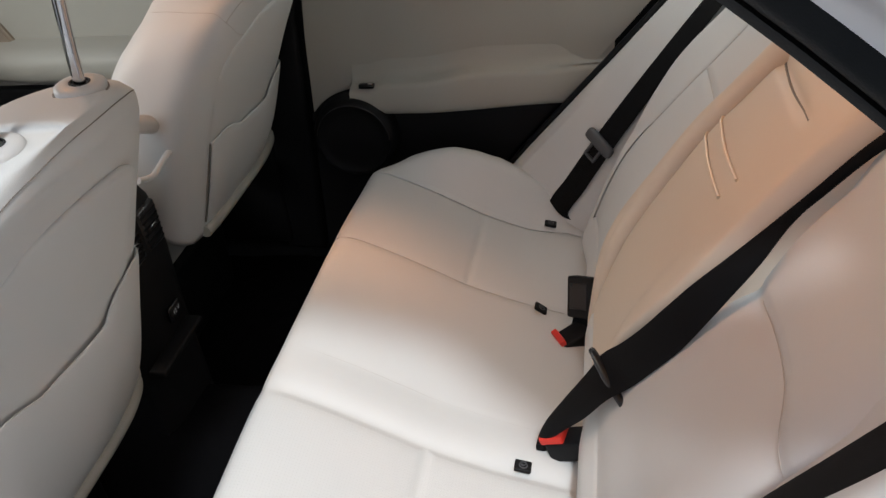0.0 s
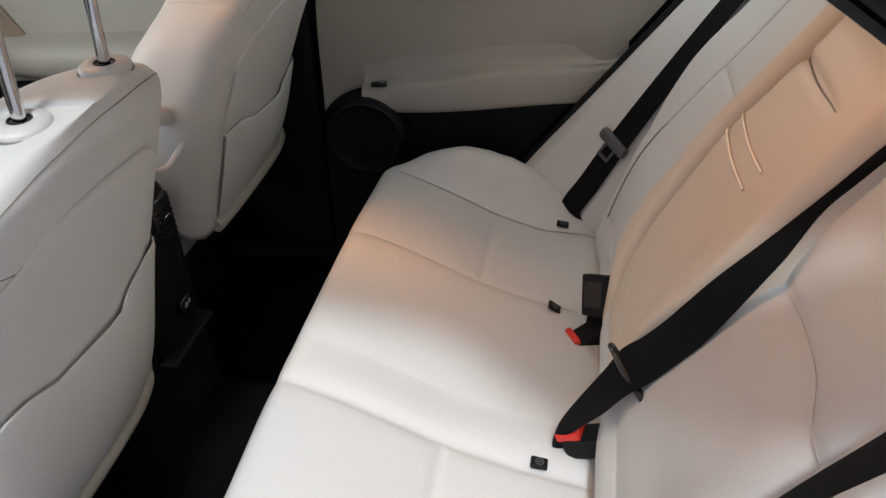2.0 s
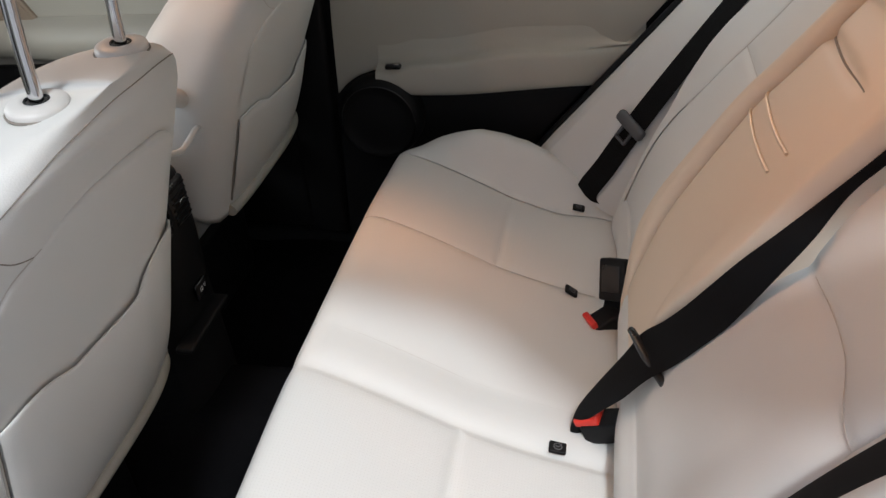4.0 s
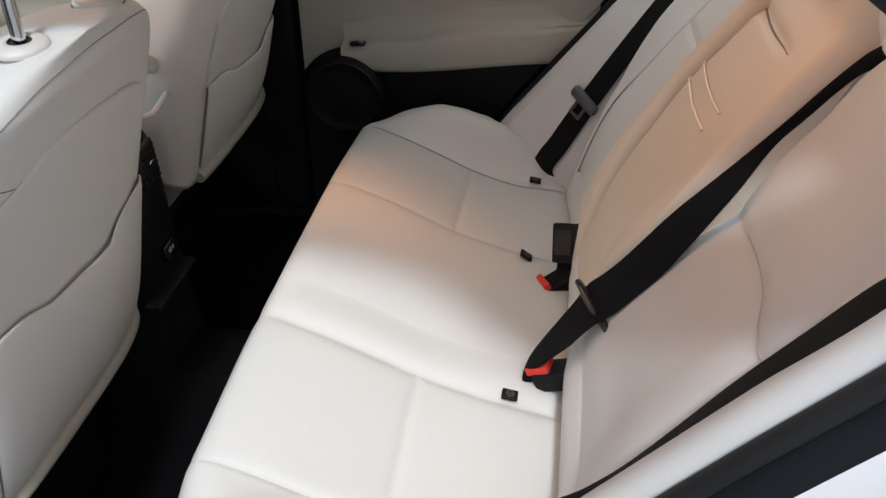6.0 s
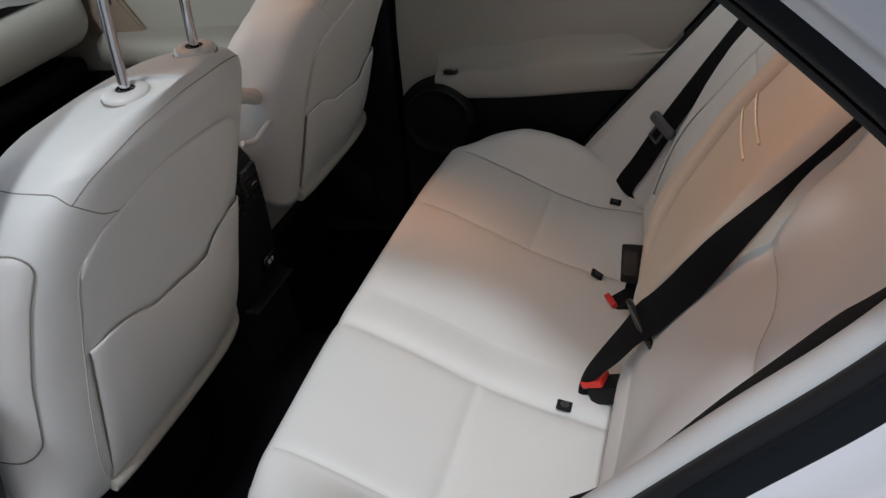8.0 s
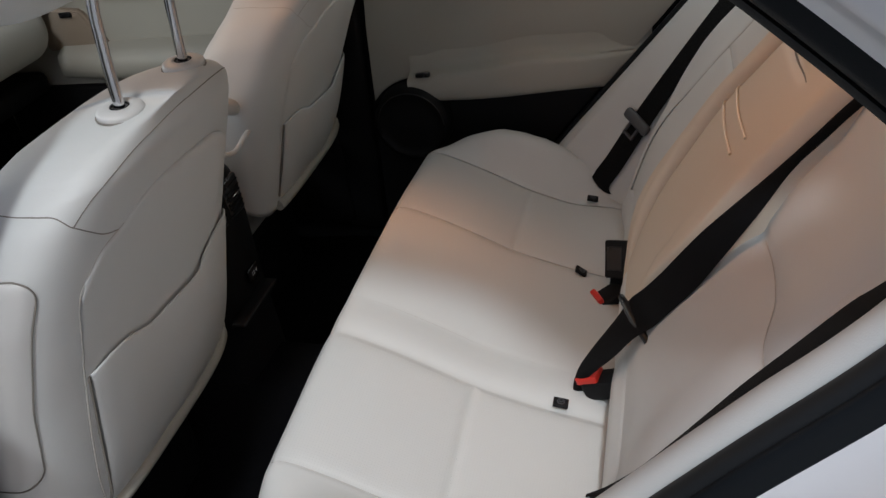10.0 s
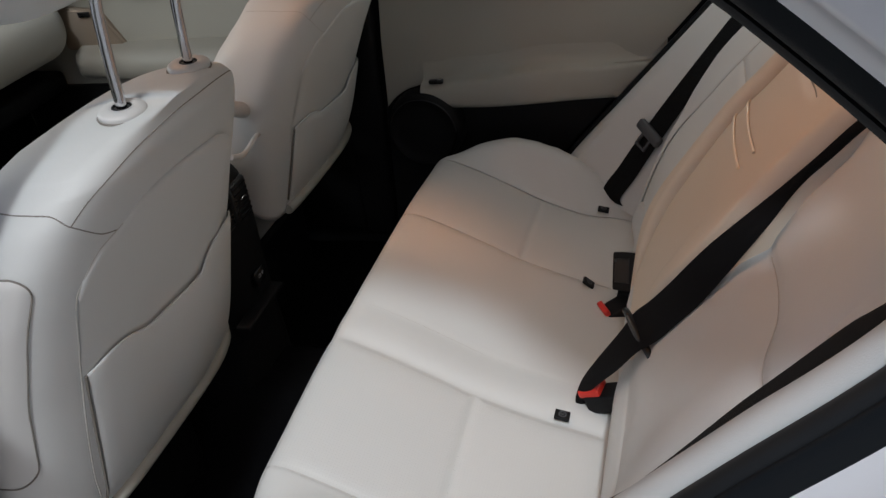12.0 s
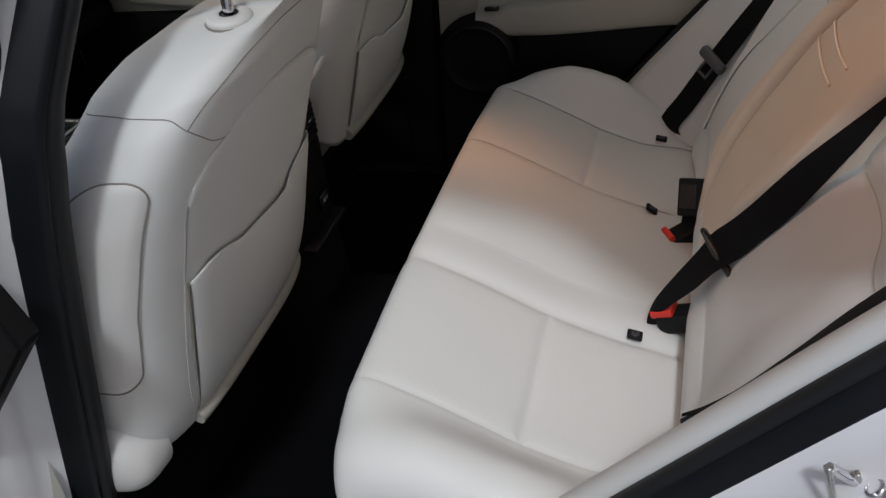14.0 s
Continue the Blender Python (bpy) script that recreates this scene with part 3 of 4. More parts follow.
def side_bolster(sign):
    """The padded piece between the backrest and the door opening, rounded over to the seal."""
    outer_r = spline(RAIL + [(0.376, 1.135)], 60) + (0.006 if sign > 0 else 0.0, 0.0)
    inner_r = spline([(0.02, 0.47), (0.06, 0.52), (0.10, 0.576), (0.143, 0.683), (0.192, 0.789), (0.247, 0.885), (0.302, 0.970), (0.356, 1.050), (0.406, 1.120)], 60)
    t = np.gradient(outer_r, axis=0)
    t /= np.linalg.norm(t, axis=1, keepdims=True)
    n = np.stack([-t[:, 1], t[:, 0]], 1)
    P = []
    for i in range(60):
        row = [(outer_r[i, 0] + n[i, 0] * d, sign * y, outer_r[i, 1] + n[i, 1] * d) for y, d in
               (((0.624, -0.016), (0.622, -0.006), (0.615, 0.003), (0.603, 0.009), (0.590, 0.011), (0.576, 0.008), (0.562, 0.001)) if sign > 0 else
                ((0.624, -0.016), (0.622, -0.006), (0.616, 0.003), (0.606, 0.009), (0.594, 0.010), (0.582, 0.006), (0.568, -0.002)))]
        a, b = np.array(row[-1]), np.array((inner_r[i, 0], sign * (0.452 if sign > 0 else 0.475), inner_r[i, 1]))
        for k in np.linspace(0, 1, 14)[1:]:
            p = a + (b - a) * k
            bow = -0.028 * float(smooth(0.72, 1.0, k)) if sign > 0 else -0.008 * math.sin(math.pi * k)
            row.append((p[0] - bow * 0.7, p[1], p[2] + bow * 0.7))
        if sign > 0:
            row += [(row[-1][0] + 0.012, 0.41, row[-1][2] - 0.008), (row[-1][0] + 0.030, 0.36, row[-1][2] - 0.016), (row[-1][0] + 0.045, 0.32, row[-1][2] - 0.02)]
        P.append(row)
    th = thing("side_bolster", "cream leather side bolster between the rear backrest and door opening", "seat bolster", "side bolsters of the rear bench")
    part("pad", facing(grid("pad", [r[6:] for r in P]), (-1, -0.3 * sign, 0.6)), leather, th)
    part("edge_roll", facing(grid("edge_roll", [r[:7] for r in P]), (-0.7, 0.3 * sign, 0.7)), leather, th, "rounded cream edge beside the door seal")
    return P


BOLSTER_F = side_bolster(1)
side_bolster(-1)


# ---- seat belts ----
def strap(name, centre, across, width, mat, parent, thick=0.0016, n=60, label=""):
    """A webbing strip along centre, with the direction of its width at each key."""
    c = spline(centre, n)
    a = spline(across, n)
    P = []
    for i in range(n):
        t = c[min(i + 1, n - 1)] - c[max(i - 1, 0)]
        t /= np.linalg.norm(t)
        s = a[i] - t * np.dot(a[i], t)
        s /= np.linalg.norm(s)
        nn = np.cross(t, s)
        w = width(i / (n - 1)) if callable(width) else width
        row = []
        for k in np.linspace(-1, 1, 9):
            row.append(c[i] + s * w / 2 * k + nn * thick * 0.5 * (1 if abs(k) < 1 else 0.3))
        for k in np.linspace(1, -1, 9):
            row.append(c[i] + s * w / 2 * k - nn * thick * 0.5 * (1 if abs(k) < 1 else 0.3))
        P.append(row)
    return part(name, grid(name, P, closed_v=True, caps=True, sharp=60), mat, parent, label)


def ribbon(name, upper, lower, mat, parent, thick=0.0016, n=60):
    """A webbing strip between two edge lines, slightly cupped."""
    u, w = np.array(upper), np.array(lower)
    keys = spline(np.hstack([u, w]), n)
    P = []
    for i in range(n):
        a, b = keys[i, :3], keys[i, 3:]
        t = keys[min(i + 1, n - 1)] - keys[max(i - 1, 0)]
        t = t[:3] + t[3:]
        nn = np.cross(t, b - a)
        nn /= max(1e-9, np.linalg.norm(nn))
        row = []
        for side in (1, -1):
            for k in np.linspace(0, 1, 9)[::side]:
                row.append(a + (b - a) * k + nn * (side * thick * 0.5 * (1 if 0 < k < 1 else 0.3) + 0.0025 * math.sin(math.pi * k)))
        P.append(row)
    return part(name, grid(name, P, closed_v=True, caps=True, sharp=60), mat, parent)


def bolster_pt(B, i, k, lift=0.006):
    a, b = np.array(B[i][6]), np.array(B[i][19]) + (-0.020, 0, 0.020)
    p = a + (b - a) * k
    bow = lift
    return p + np.array((-bow * 0.7, 0, bow * 0.7)), (b - a) / np.linalg.norm(b - a)


def tongue(parent, at, t, s, n):
    """A belt tongue: grey moulded body with a slot and a steel blade."""
    m = Matrix((( *s, 0), (*t, 0), (*n, 0), (0, 0, 0, 1))).transposed()
    m.translation = Vector(at)
    bm = box((0.072, 0.024, 0.017), (0, 0.006, 0.002), 0.0082, 4)
    ob = part("tongue", bm, grey_plastic, parent, "dark grey moulded belt tongue")
    ob.matrix_local = m
    b2 = joined(box((0.006, 0.030, 0.007), (-0.012, -0.016, 0), 0.002), box((0.006, 0.030, 0.007), (0.012, -0.016, 0), 0.002), box((0.030, 0.006, 0.007), (0, -0.031, 0), 0.002))
    b = part("blade_cover", b2, grey_plastic, ob)
    return ob


BELT_K = ((9, 0.66), (14, 0.675), (22, 0.71), (32, 0.765), (42, 0.79), (52, 0.81), (59, 0.83))
belt = thing("seat_belt", "black woven seat belt with grey tongue over the far side bolster", "seat belt", "rear seat belts")
cs, ac = [], []
for i, k in BELT_K:
    p, a = bolster_pt(BOLSTER_F, i, k, 0.006 + 0.012 * i / 59)
    cs.append(p)
    ac.append(a)
cs = [cs[0] + np.array((0.02, 0, -0.045))] + cs + [cs[-1] + (cs[-1] - cs[-2]) * 1.5]
ac = [ac[0]] + ac + [ac[-1]]
strap("webbing", cs, ac, 0.048, webbing, belt)
p, a = bolster_pt(BOLSTER_F, 21, 0.705, 0.017)
q, _ = bolster_pt(BOLSTER_F, 29, 0.755, 0.017)
t = Vector(q - p).normalized()
sd_ = (Vector(a) - t * Vector(a).dot(t)).normalized()
tongue(belt, p, t, sd_, sd_.cross(t).normalized())

belt = thing("seat_belt", "black woven seat belt running down beside the door trim", "seat belt", "rear seat belts")
UP_EDGE = [(0.443, -0.51, 1.146), (0.343, -0.51, 1.046), (0.318, -0.51, 1.022), (0.277, -0.51, 0.972), (0.233, -0.51, 0.918), (0.183, -0.512, 0.852), (0.146, -0.515, 0.808), (0.118, -0.522, 0.787), (0.092, -0.530, 0.772)]
LOW_EDGE = [(0.434, -0.552, 1.159), (0.334, -0.552, 1.059), (0.310, -0.552, 1.032), (0.271, -0.552, 0.989), (0.230, -0.552, 0.942), (0.183, -0.552, 0.890), (0.147, -0.550, 0.844), (0.118, -0.543, 0.803), (0.090, -0.535, 0.777)]
ribbon("webbing", [(x - 0.006, y - 0.009, z - 0.003) for x, y, z in UP_EDGE], [(x - 0.008, y - 0.009 - 0.028 * min(1.0, max(0.0, (x - 0.09) / 0.08)), z - 0.004 + 0.016 * min(1.0, max(0.0, (x - 0.09) / 0.08))) for x, y, z in LOW_EDGE], webbing, belt, n=70)
part("anchor_end", tube([(0.084, -0.546, 0.765), (0.088, -0.546, 0.768), (0.094, -0.545, 0.773), (0.104, -0.544, 0.782), (0.116, -0.545, 0.792)], lambda k: 0.0040 + 0.0022 * math.sin(math.pi * min(1, k + 0.25)) - 0.0034 * k, 10), rubber_grey, belt, "dark anchor fitting at the belt's end")

belt = thing("seat_belt", "black woven centre seat belt fastened across the backrest into its buckle", "seat belt", "rear seat belts")
BELT_UP = [(0.412, -0.250, 1.125), (0.394, -0.226, 1.107), (0.386, -0.192, 1.083), (0.376, -0.181, 1.067), (0.352, -0.176, 1.037), (0.322, -0.176, 1.0), (0.286, -0.178, 0.96), (0.244, -0.186, 0.92), (0.208, -0.185, 0.88), (0.180, -0.179, 0.84), (0.156, -0.168, 0.80), (0.133, -0.150, 0.76),
           (0.110, -0.126, 0.72), (0.090, -0.124, 0.683), (0.052, -0.128, 0.625), (0.030, -0.132, 0.588), (0.020, -0.140, 0.558), (0.020, -0.140, 0.535)]
BELT_LOW = [(0.420, -0.238, 1.095), (0.404, -0.216, 1.082), (0.390, -0.200, 1.066), (0.378, -0.188, 1.052), (0.360, -0.181, 1.028), (0.336, -0.174, 0.993), (0.307, -0.178, 0.96), (0.274, -0.202, 0.92), (0.249, -0.205, 0.88), (0.224, -0.207, 0.84), (0.198, -0.208, 0.80), (0.170, -0.201, 0.76),
            (0.146, -0.187, 0.72), (0.116, -0.182, 0.690), (0.088, -0.174, 0.648), (0.060, -0.156, 0.604), (0.038, -0.136, 0.560), (0.036, -0.134, 0.535)]
ribbon("webbing", BELT_UP, BELT_LOW, webbing, belt, n=110)
bezel = []
for a in np.linspace(0, 2 * math.pi, 41):
    c, q = math.cos(a), math.sin(a)
    k = (abs(c) ** 4 + abs(q) ** 4) ** -0.25
    along = 0.016 * k * q
    bezel.append((0.400 + 0.66 * along, -0.232 + 0.028 * k * c, 1.104 + 0.75 * along))
part("belt_outlet", tube(bezel, 0.0055, 10, n=0), shell_mat, belt, "cream plastic belt outlet in the backrest")
part("belt_bar", tube([(0.137, -0.191, 0.690), (0.134, -0.187, 0.694), (0.115, -0.150, 0.704), (0.099, -0.118, 0.713), (0.096, -0.112, 0.713)], lambda k: 0.0048 + 0.0022 * math.sin(math.pi * k), 14), gloss_black, belt, "glossy black oval belt slide")

# ---- buckles ----
def buckle(at, yaw, red_size, label):
    b = thing("belt_buckle", label, "belt buckle", "belt buckles", at=Matrix.Translation(at) @ Euler((0, radians(-20), radians(yaw))).to_matrix().to_4x4())
    part("housing", box((0.062, 0.040, 0.034), (0.016, 0, -0.006), 0.005), black, b)
    part("release_button", box((red_size, 0.036, 0.014), (-0.003, 0.001, 0.015), 0.003), red_plastic, b, "red release button")
    return b


buckle((0.052, -0.131, 0.556), -12, 0.036, "black belt buckle with red button sunk into the seat joint")
b2 = buckle((0.046, 0.116, 0.530), 30, 0.011, "black belt buckle half hidden in the seat joint, red button")
cb = thing("centre_buckle", "upright black belt buckle on a webbing stalk at the seat joint", "belt buckle", "belt buckles")
CB_S = Vector((0.70, -0.60, 0.36)).normalized()
CB_V = Vector((0.10, 0.42, 0.90))
CB_V = (CB_V - CB_S * CB_V.dot(CB_S)).normalized()
CB_ROT = Matrix((CB_S, CB_V, CB_S.cross(CB_V))).transposed()
CB_AT = Vector((0.070, 0.146, 0.604))
part("housing", box((0.058, 0.070, 0.024), CB_AT - CB_ROT @ Vector((0, 0, 0.012)), 0.004, rot=CB_ROT), black, cb)
part("button", box((0.040, 0.044, 0.003), CB_AT + CB_ROT @ Vector((0, 0.002, 0.0005)), 0.0012, rot=CB_ROT), gloss_black, cb)
strap("stalk", [(0.078, 0.158, 0.580), (0.078, 0.145, 0.560), (0.074, 0.132, 0.540), (0.066, 0.120, 0.51)], [(0.8, -0.6, 0)] * 4, 0.040, webbing, cb, thick=0.006, n=12)

# ---- child seat anchor covers ----
for y, tilt in ((0.462, 0), (0.178, 25), (-0.180, 0)):
    p = cushion_at(np.interp(0.0, -CUSHION[::1, 0][:200], CU_S[:200]), y)
    e = thing("anchor_cover", "small black square child-seat anchor flap on the cushion", "anchor flap", "child seat anchor covers",
              at=Matrix.Translation((p[0] + 0.004, y, p[2] + 0.004)) @ Euler((0, radians(12 + tilt), 0)).to_matrix().to_4x4())
    part("flap", box((0.024, 0.019, 0.006), (0, 0, 0), 0.002), black, e)
    part("emblem", tube([(0.0055 * math.cos(a), 0.0055 * math.sin(a), 0.0032) for a in np.linspace(0, 2 * math.pi, 21)], 0.0009, 6, n=0), grey_plastic, e, "grey moulded ring symbol")
    part("figure", tube([(-0.003, 0.001, 0.0032), (0.0, -0.001, 0.0034), (0.003, 0.0015, 0.0032)], 0.0010, 6), grey_plastic, e)


# ---- front seats ----
SH_Z = [0.60, 0.62, 0.66, 0.78, 0.88, 0.98, 1.06, 1.115, 1.16, 1.19]
SH_X = [-0.585, -0.575, -0.556, -0.520, -0.489, -0.450, -0.414, -0.385, -0.362, -0.35]
TH_Z = [0.60, 0.80, 1.00, 1.10, 1.14, 1.158, 1.166]
TH_V = [0.19, 0.20, 0.205, 0.205, 0.195, 0.175, 0.14]
W_Z = [0.60, 0.64, 0.70, 0.90, 1.00, 1.06, 1.10, 1.126, 1.143, 1.153, 1.160, 1.164, 1.166]
W_V = [0.225, 0.238, 0.246, 0.248, 0.240, 0.226, 0.206, 0.183, 0.158, 0.133, 0.104, 0.065, 0.0]
YC, SQ = -0.358, 3.6


def inner(z):
    """How much wider the backrest is on the console side."""
    return 0.014 + 0.012 * float(smooth(0.85, 0.66, z))


def shell_ring(z, a, grow=0.0):
    """The front seat's backrest: the point at height z and angle a (0 to the rear, 90 to the door side)."""
    w, th, xr = np.interp(z, W_Z, W_V) + grow, np.interp(z, TH_Z, TH_V) + 2 * grow, np.interp(z, SH_Z, SH_X) + grow
    c, s = math.cos(a), math.sin(a)
    if s < 0:
        w += inner(z) * min(1.0, w / 0.15)
    k = (abs(c) ** SQ + abs(s) ** SQ) ** (-1 / SQ)
    x = xr - th / 2 + th / 2 * k * c - 0.012 * smooth(1.12, 1.166, z)
    return np.array((x, YC - w * k * s, z - 1.15 * max(0.0, xr - x - 0.03) ** 2 * smooth(1.0, 1.12, z)))


def rear_at(y, z, lift=0.0):
    """The rear face of the front seat's backrest."""
    w, th, xr = np.interp(z, W_Z, W_V), np.interp(z, TH_Z, TH_V), np.interp(z, SH_Z, SH_X)
    w += inner(z) if y > YC else 0.0
    q = min(0.999, abs((y - YC) / max(w, 1e-3)))
    x = xr - th / 2 * (1 - (1 - q ** SQ) ** (1 / SQ))
    return np.array((x + lift * 0.93, y, z + lift * 0.36))


def side_at(z, off, sg, lift=0.0):
    """The side of the front seat's backrest, off metres ahead of its rear face (sg 1: the door side)."""
    w, th, xr = np.interp(z, W_Z, W_V), np.interp(z, TH_Z, TH_V), np.interp(z, SH_Z, SH_X)
    q = min(0.999, abs(off - th / 2) / (th / 2))
    return np.array((xr - off, YC - sg * (w * (1 - q ** SQ) ** (1 / SQ) + lift), z))


POCKET_Y = [-0.523, -0.49, -0.46, -0.44, -0.405, -0.365, -0.30, -0.270, -0.258, -0.235, -0.205, -0.18, -0.15]
POCKET_Z = [0.885, 0.890, 0.887, 0.880, 0.865, 0.862, 0.856, 0.856, 0.872, 0.883, 0.889, 0.888, 0.882]


def front_seat(label, low, panelled):
    seat = thing("front_seat", label, "car seat", "front seats")
    zs = list(np.linspace(low, 1.10, 36)) + list(np.linspace(1.106, 1.143, 12)) + [1.148, 1.152, 1.155, 1.158, 1.1605, 1.1625, 1.164, 1.165, 1.1655, 1.166]
    an = np.linspace(0, 2 * math.pi, 96, endpoint=False)

    def hemmed(z, a):
        """The shell, its lower edge rising towards the front on the seat with no side cover."""
        p = shell_ring(z, a)
        if not panelled:
            ahead = max(0.0, np.interp(z, SH_Z, SH_X) - 0.012 - p[0])
            p[2] += min(0.11, 1.3 * ahead) * max(0.0, 1 - (z - low) / 0.30)
        return p

    part("backrest_shell", facing(grid("backrest_shell", [[hemmed(z, a) for a in an] for z in zs], closed_v=True, caps=True), (0, 0, 1)), leather, seat)
    # seams: along the rear top edge, across the door side, round the inset of the back
    def on_shell(keys, n=70):
        return [shell_ring(z, radians(a), -0.0002) for a, z in spline(keys, n)]

    part("top_seam", tube(on_shell([(47, 1.098), (43, 1.120), (31, 1.140), (16, 1.1465), (0, 1.149), (-14, 1.1485), (-30, 1.146), (-42, 1.138), (-50, 1.128)]), 0.0008, 6, n=0), seam_mat if panelled else pale_thread, seat)
    part("side_seam", tube(on_shell([(124, 1.131), (105, 1.127), (84, 1.121), (68, 1.118), (57, 1.1135), (47, 1.098), (40, 1.083), (33, 1.066), (26, 1.055)]), 0.0008 if panelled else 0.0005, 6, n=0), seam_mat if panelled else pale_thread, seat)
    if panelled:
        part("inset_seam", tube(on_shell([(36, 0.65), (37, 0.72), (37.3, 0.80), (37.3, 0.90), (38, 0.955), (39, 1.003), (37, 1.026), (33, 1.048), (25, 1.059)], 80), 0.0010, 6, n=0), pale_thread, seat)
    # back board: leaves the shell towards the console side, with a folded free edge
    TOP_Y = [-0.531, -0.524, -0.500, -0.463, -0.426, -0.390, -0.330, -0.270, -0.240, -0.215, -0.195]
    TOP_Z = [1.000, 1.022, 1.046, 1.058, 1.073, 1.0765, 1.074, 1.067, 1.061, 1.050, 1.030]
    B = []
    for y in np.linspace(-0.530, -0.190, 60):
        lift = 0.0030 + 0.010 * float(smooth(-0.46, -0.25, y)) * float(smooth(-0.178, -0.215, y))
        top = float(np.interp(y, TOP_Y, TOP_Z))
        col = [rear_at(y, top + 0.0012, -0.001)]
        for k in np.linspace(0, 1, 40):
            z = top + (0.80 - top) * k
            away = (top - z) / 0.012
            col.append(rear_at(y, z, lift * min(1.0, 0.25 + away) * (1 - 0.75 * k)))
        B.append(col)
    part("back_board", facing(grid("back_board", B), (1, 0, 0.3)), leather, seat, "inset cream leather back panel")
    # back pocket, open at the top
    P = []
    for w in list(np.linspace(0, 0.06, 6)) + list(np.linspace(0.08, 0.94, 46)) + list(np.linspace(0.95, 1, 6)):
        y0 = -0.523 + (-0.136 + 0.523) * w
        top = float(np.interp(y0, POCKET_Y, POCKET_Z))
        e = min(w, 1 - w) * 0.372
        edge = 0.0045 * min(1, e / 0.02) ** 0.5 + 0.006 * math.exp(-((y0 + 0.285) / 0.09) ** 2)
        bot = low + 0.012 + 0.02 * abs((y0 - YC) / 0.2) ** 4

        def at(z, lift):
            return rear_at(y0 + 0.017 * (1 - w) * float(np.clip((0.885 - z) / 0.28, 0, 1)), z, lift)

        col = [at(top - 0.040, 0.0015 + edge * 0.2), at(top - 0.012, edge * 0.75), at(top - 0.002, edge + 0.0005), at(top + 0.0005, edge + 0.0020), at(top - 0.001, edge + 0.0042), at(top - 0.006, edge + 0.0050)]
        for k in np.linspace(0.04, 1, 26):
            z = top - 0.006 + (bot - top + 0.006) * k
            col.append(at(z, (edge + 0.005) * (1 - k ** 5) + 0.0015 + 0.005 * math.sin(math.pi * k) * min(1, e / 0.06)))
        P.append(col)
    pk = part("back_pocket", facing(grid("back_pocket", P), (1, 0, 0.3)), leather, seat, "cream leather map pocket with a curved top edge")
    part("pocket_seam", tube([rear_at(float(np.interp(z, [0.60, 0.885], [-0.507, -0.5245])), z, 0.0015) for z in np.linspace(low + 0.03, 0.884, 14)], 0.0020, 6), seam_mat, seat, "dark gap along the pocket edge")
    # moulded rim under the back
    part("lower_rim", tube([shell_ring(low + 0.010, a, 0.003) for a in np.linspace(-1.5, 0.6, 40)], 0.012, 10, n=80), vinyl, seat)
    # side panel
    for sg in (1,) if panelled else ():
        Q = []
        for u in np.linspace(0, math.pi, 34):
            row = []
            k = (1 - math.cos(u)) / 2
            z = 0.764 + 0.299 * k
            d = min(0.030, 0.299 * min(k, 1 - k))
            inset = 0.030 - math.sqrt(0.030 ** 2 - (0.030 - d) ** 2)
            for w in np.linspace(0, 1, 18):
                off = 0.034 + inset + (0.180 - 0.105 * k ** 2 - 2 * inset) * w
                e = min(w, 1 - w, k * 1.5, 1.5 - 1.5 * k)
                row.append(side_at(z, off, sg, 0.005 * min(1, e / 0.05) ** 0.5 + 0.0004))
            Q.append(row)
        sp = part("side_panel", facing(grid("side_panel", Q), (0, -sg, 0)), shell_mat, seat, "smooth moulded side cover")
        loop = [Q[0][j] for j in range(18)] + [Q[i][-1] for i in range(1, 34)] + [Q[-1][j] for j in range(16, -1, -1)] + [Q[i][0] for i in range(32, -1, -1)]
        part("edge_gap", tube([np.array(p) + np.array((0, -sg * 0.0016, 0)) for p in loop], 0.0011, 6, n=200), seam_mat, sp)
    # hip cover and cushion
    for sg in (-1, 1) if panelled else (1,):
        prof = [(0.0, 0.062), (0.025, 0.061), (0.040, 0.058), (0.052, 0.052), (0.061, 0.042), (0.067, 0.028), (0.0695, 0.014), (0.070, 0.0)]
        size = 1.1 if panelled else 0.75
        R = [[(-0.655 + r * size * math.cos(a), YC + sg * (0.205 + d), 0.632 + r * size * math.sin(a)) for a in np.linspace(0, 2 * math.pi, 32, endpoint=False)] for d, r in prof]
        part("recliner_cover", facing(grid("recliner_cover", R, closed_v=True), (0, sg, 0)), shell_mat, seat, "rounded cream recliner cover")
    cu = box((0.46, 0.50, 0.16), (-0.95, YC, 0.575), 0.05, 5, Euler((0, radians(8), 0)).to_matrix())
    part("seat_cushion", cu, leather, seat)
    part("seat_base", box((0.42, 0.42, 0.20), (-0.92, YC, 0.41), 0.01), black, seat)
    # headrest posts with guides
    for dx, dy, dz in ((-0.008, -0.046, 0.007), (-0.010, 0.100, 0.003)):
        y = YC + dy
        g = [(0.0, -0.010), (0.0195, -0.010), (0.0212, -0.004), (0.0215, 0.0004), (0.0208, 0.0026), (0.0185, 0.0044), (0.013, 0.0055), (0.0092, 0.0055), (0.0084, 0.0042), (0.0082, -0.006)]
        base = np.array((-0.405 + dx, y, 1.160 + dz))
        ax = Vector((0.10, 0, 1)).normalized().to_track_quat("Z", "Y").to_matrix()
        R = [[base + np.array(ax @ Vector((r * 1.36 * math.cos(a), r * 1.16 * math.sin(a), h))) for a in np.linspace(0, 2 * math.pi, 28, endpoint=False)] for r, h in g]
        part("post_guide", facing(grid("post_guide", R, closed_v=True), (0, 0, 1)), shell_mat, seat, "round cream post guide")
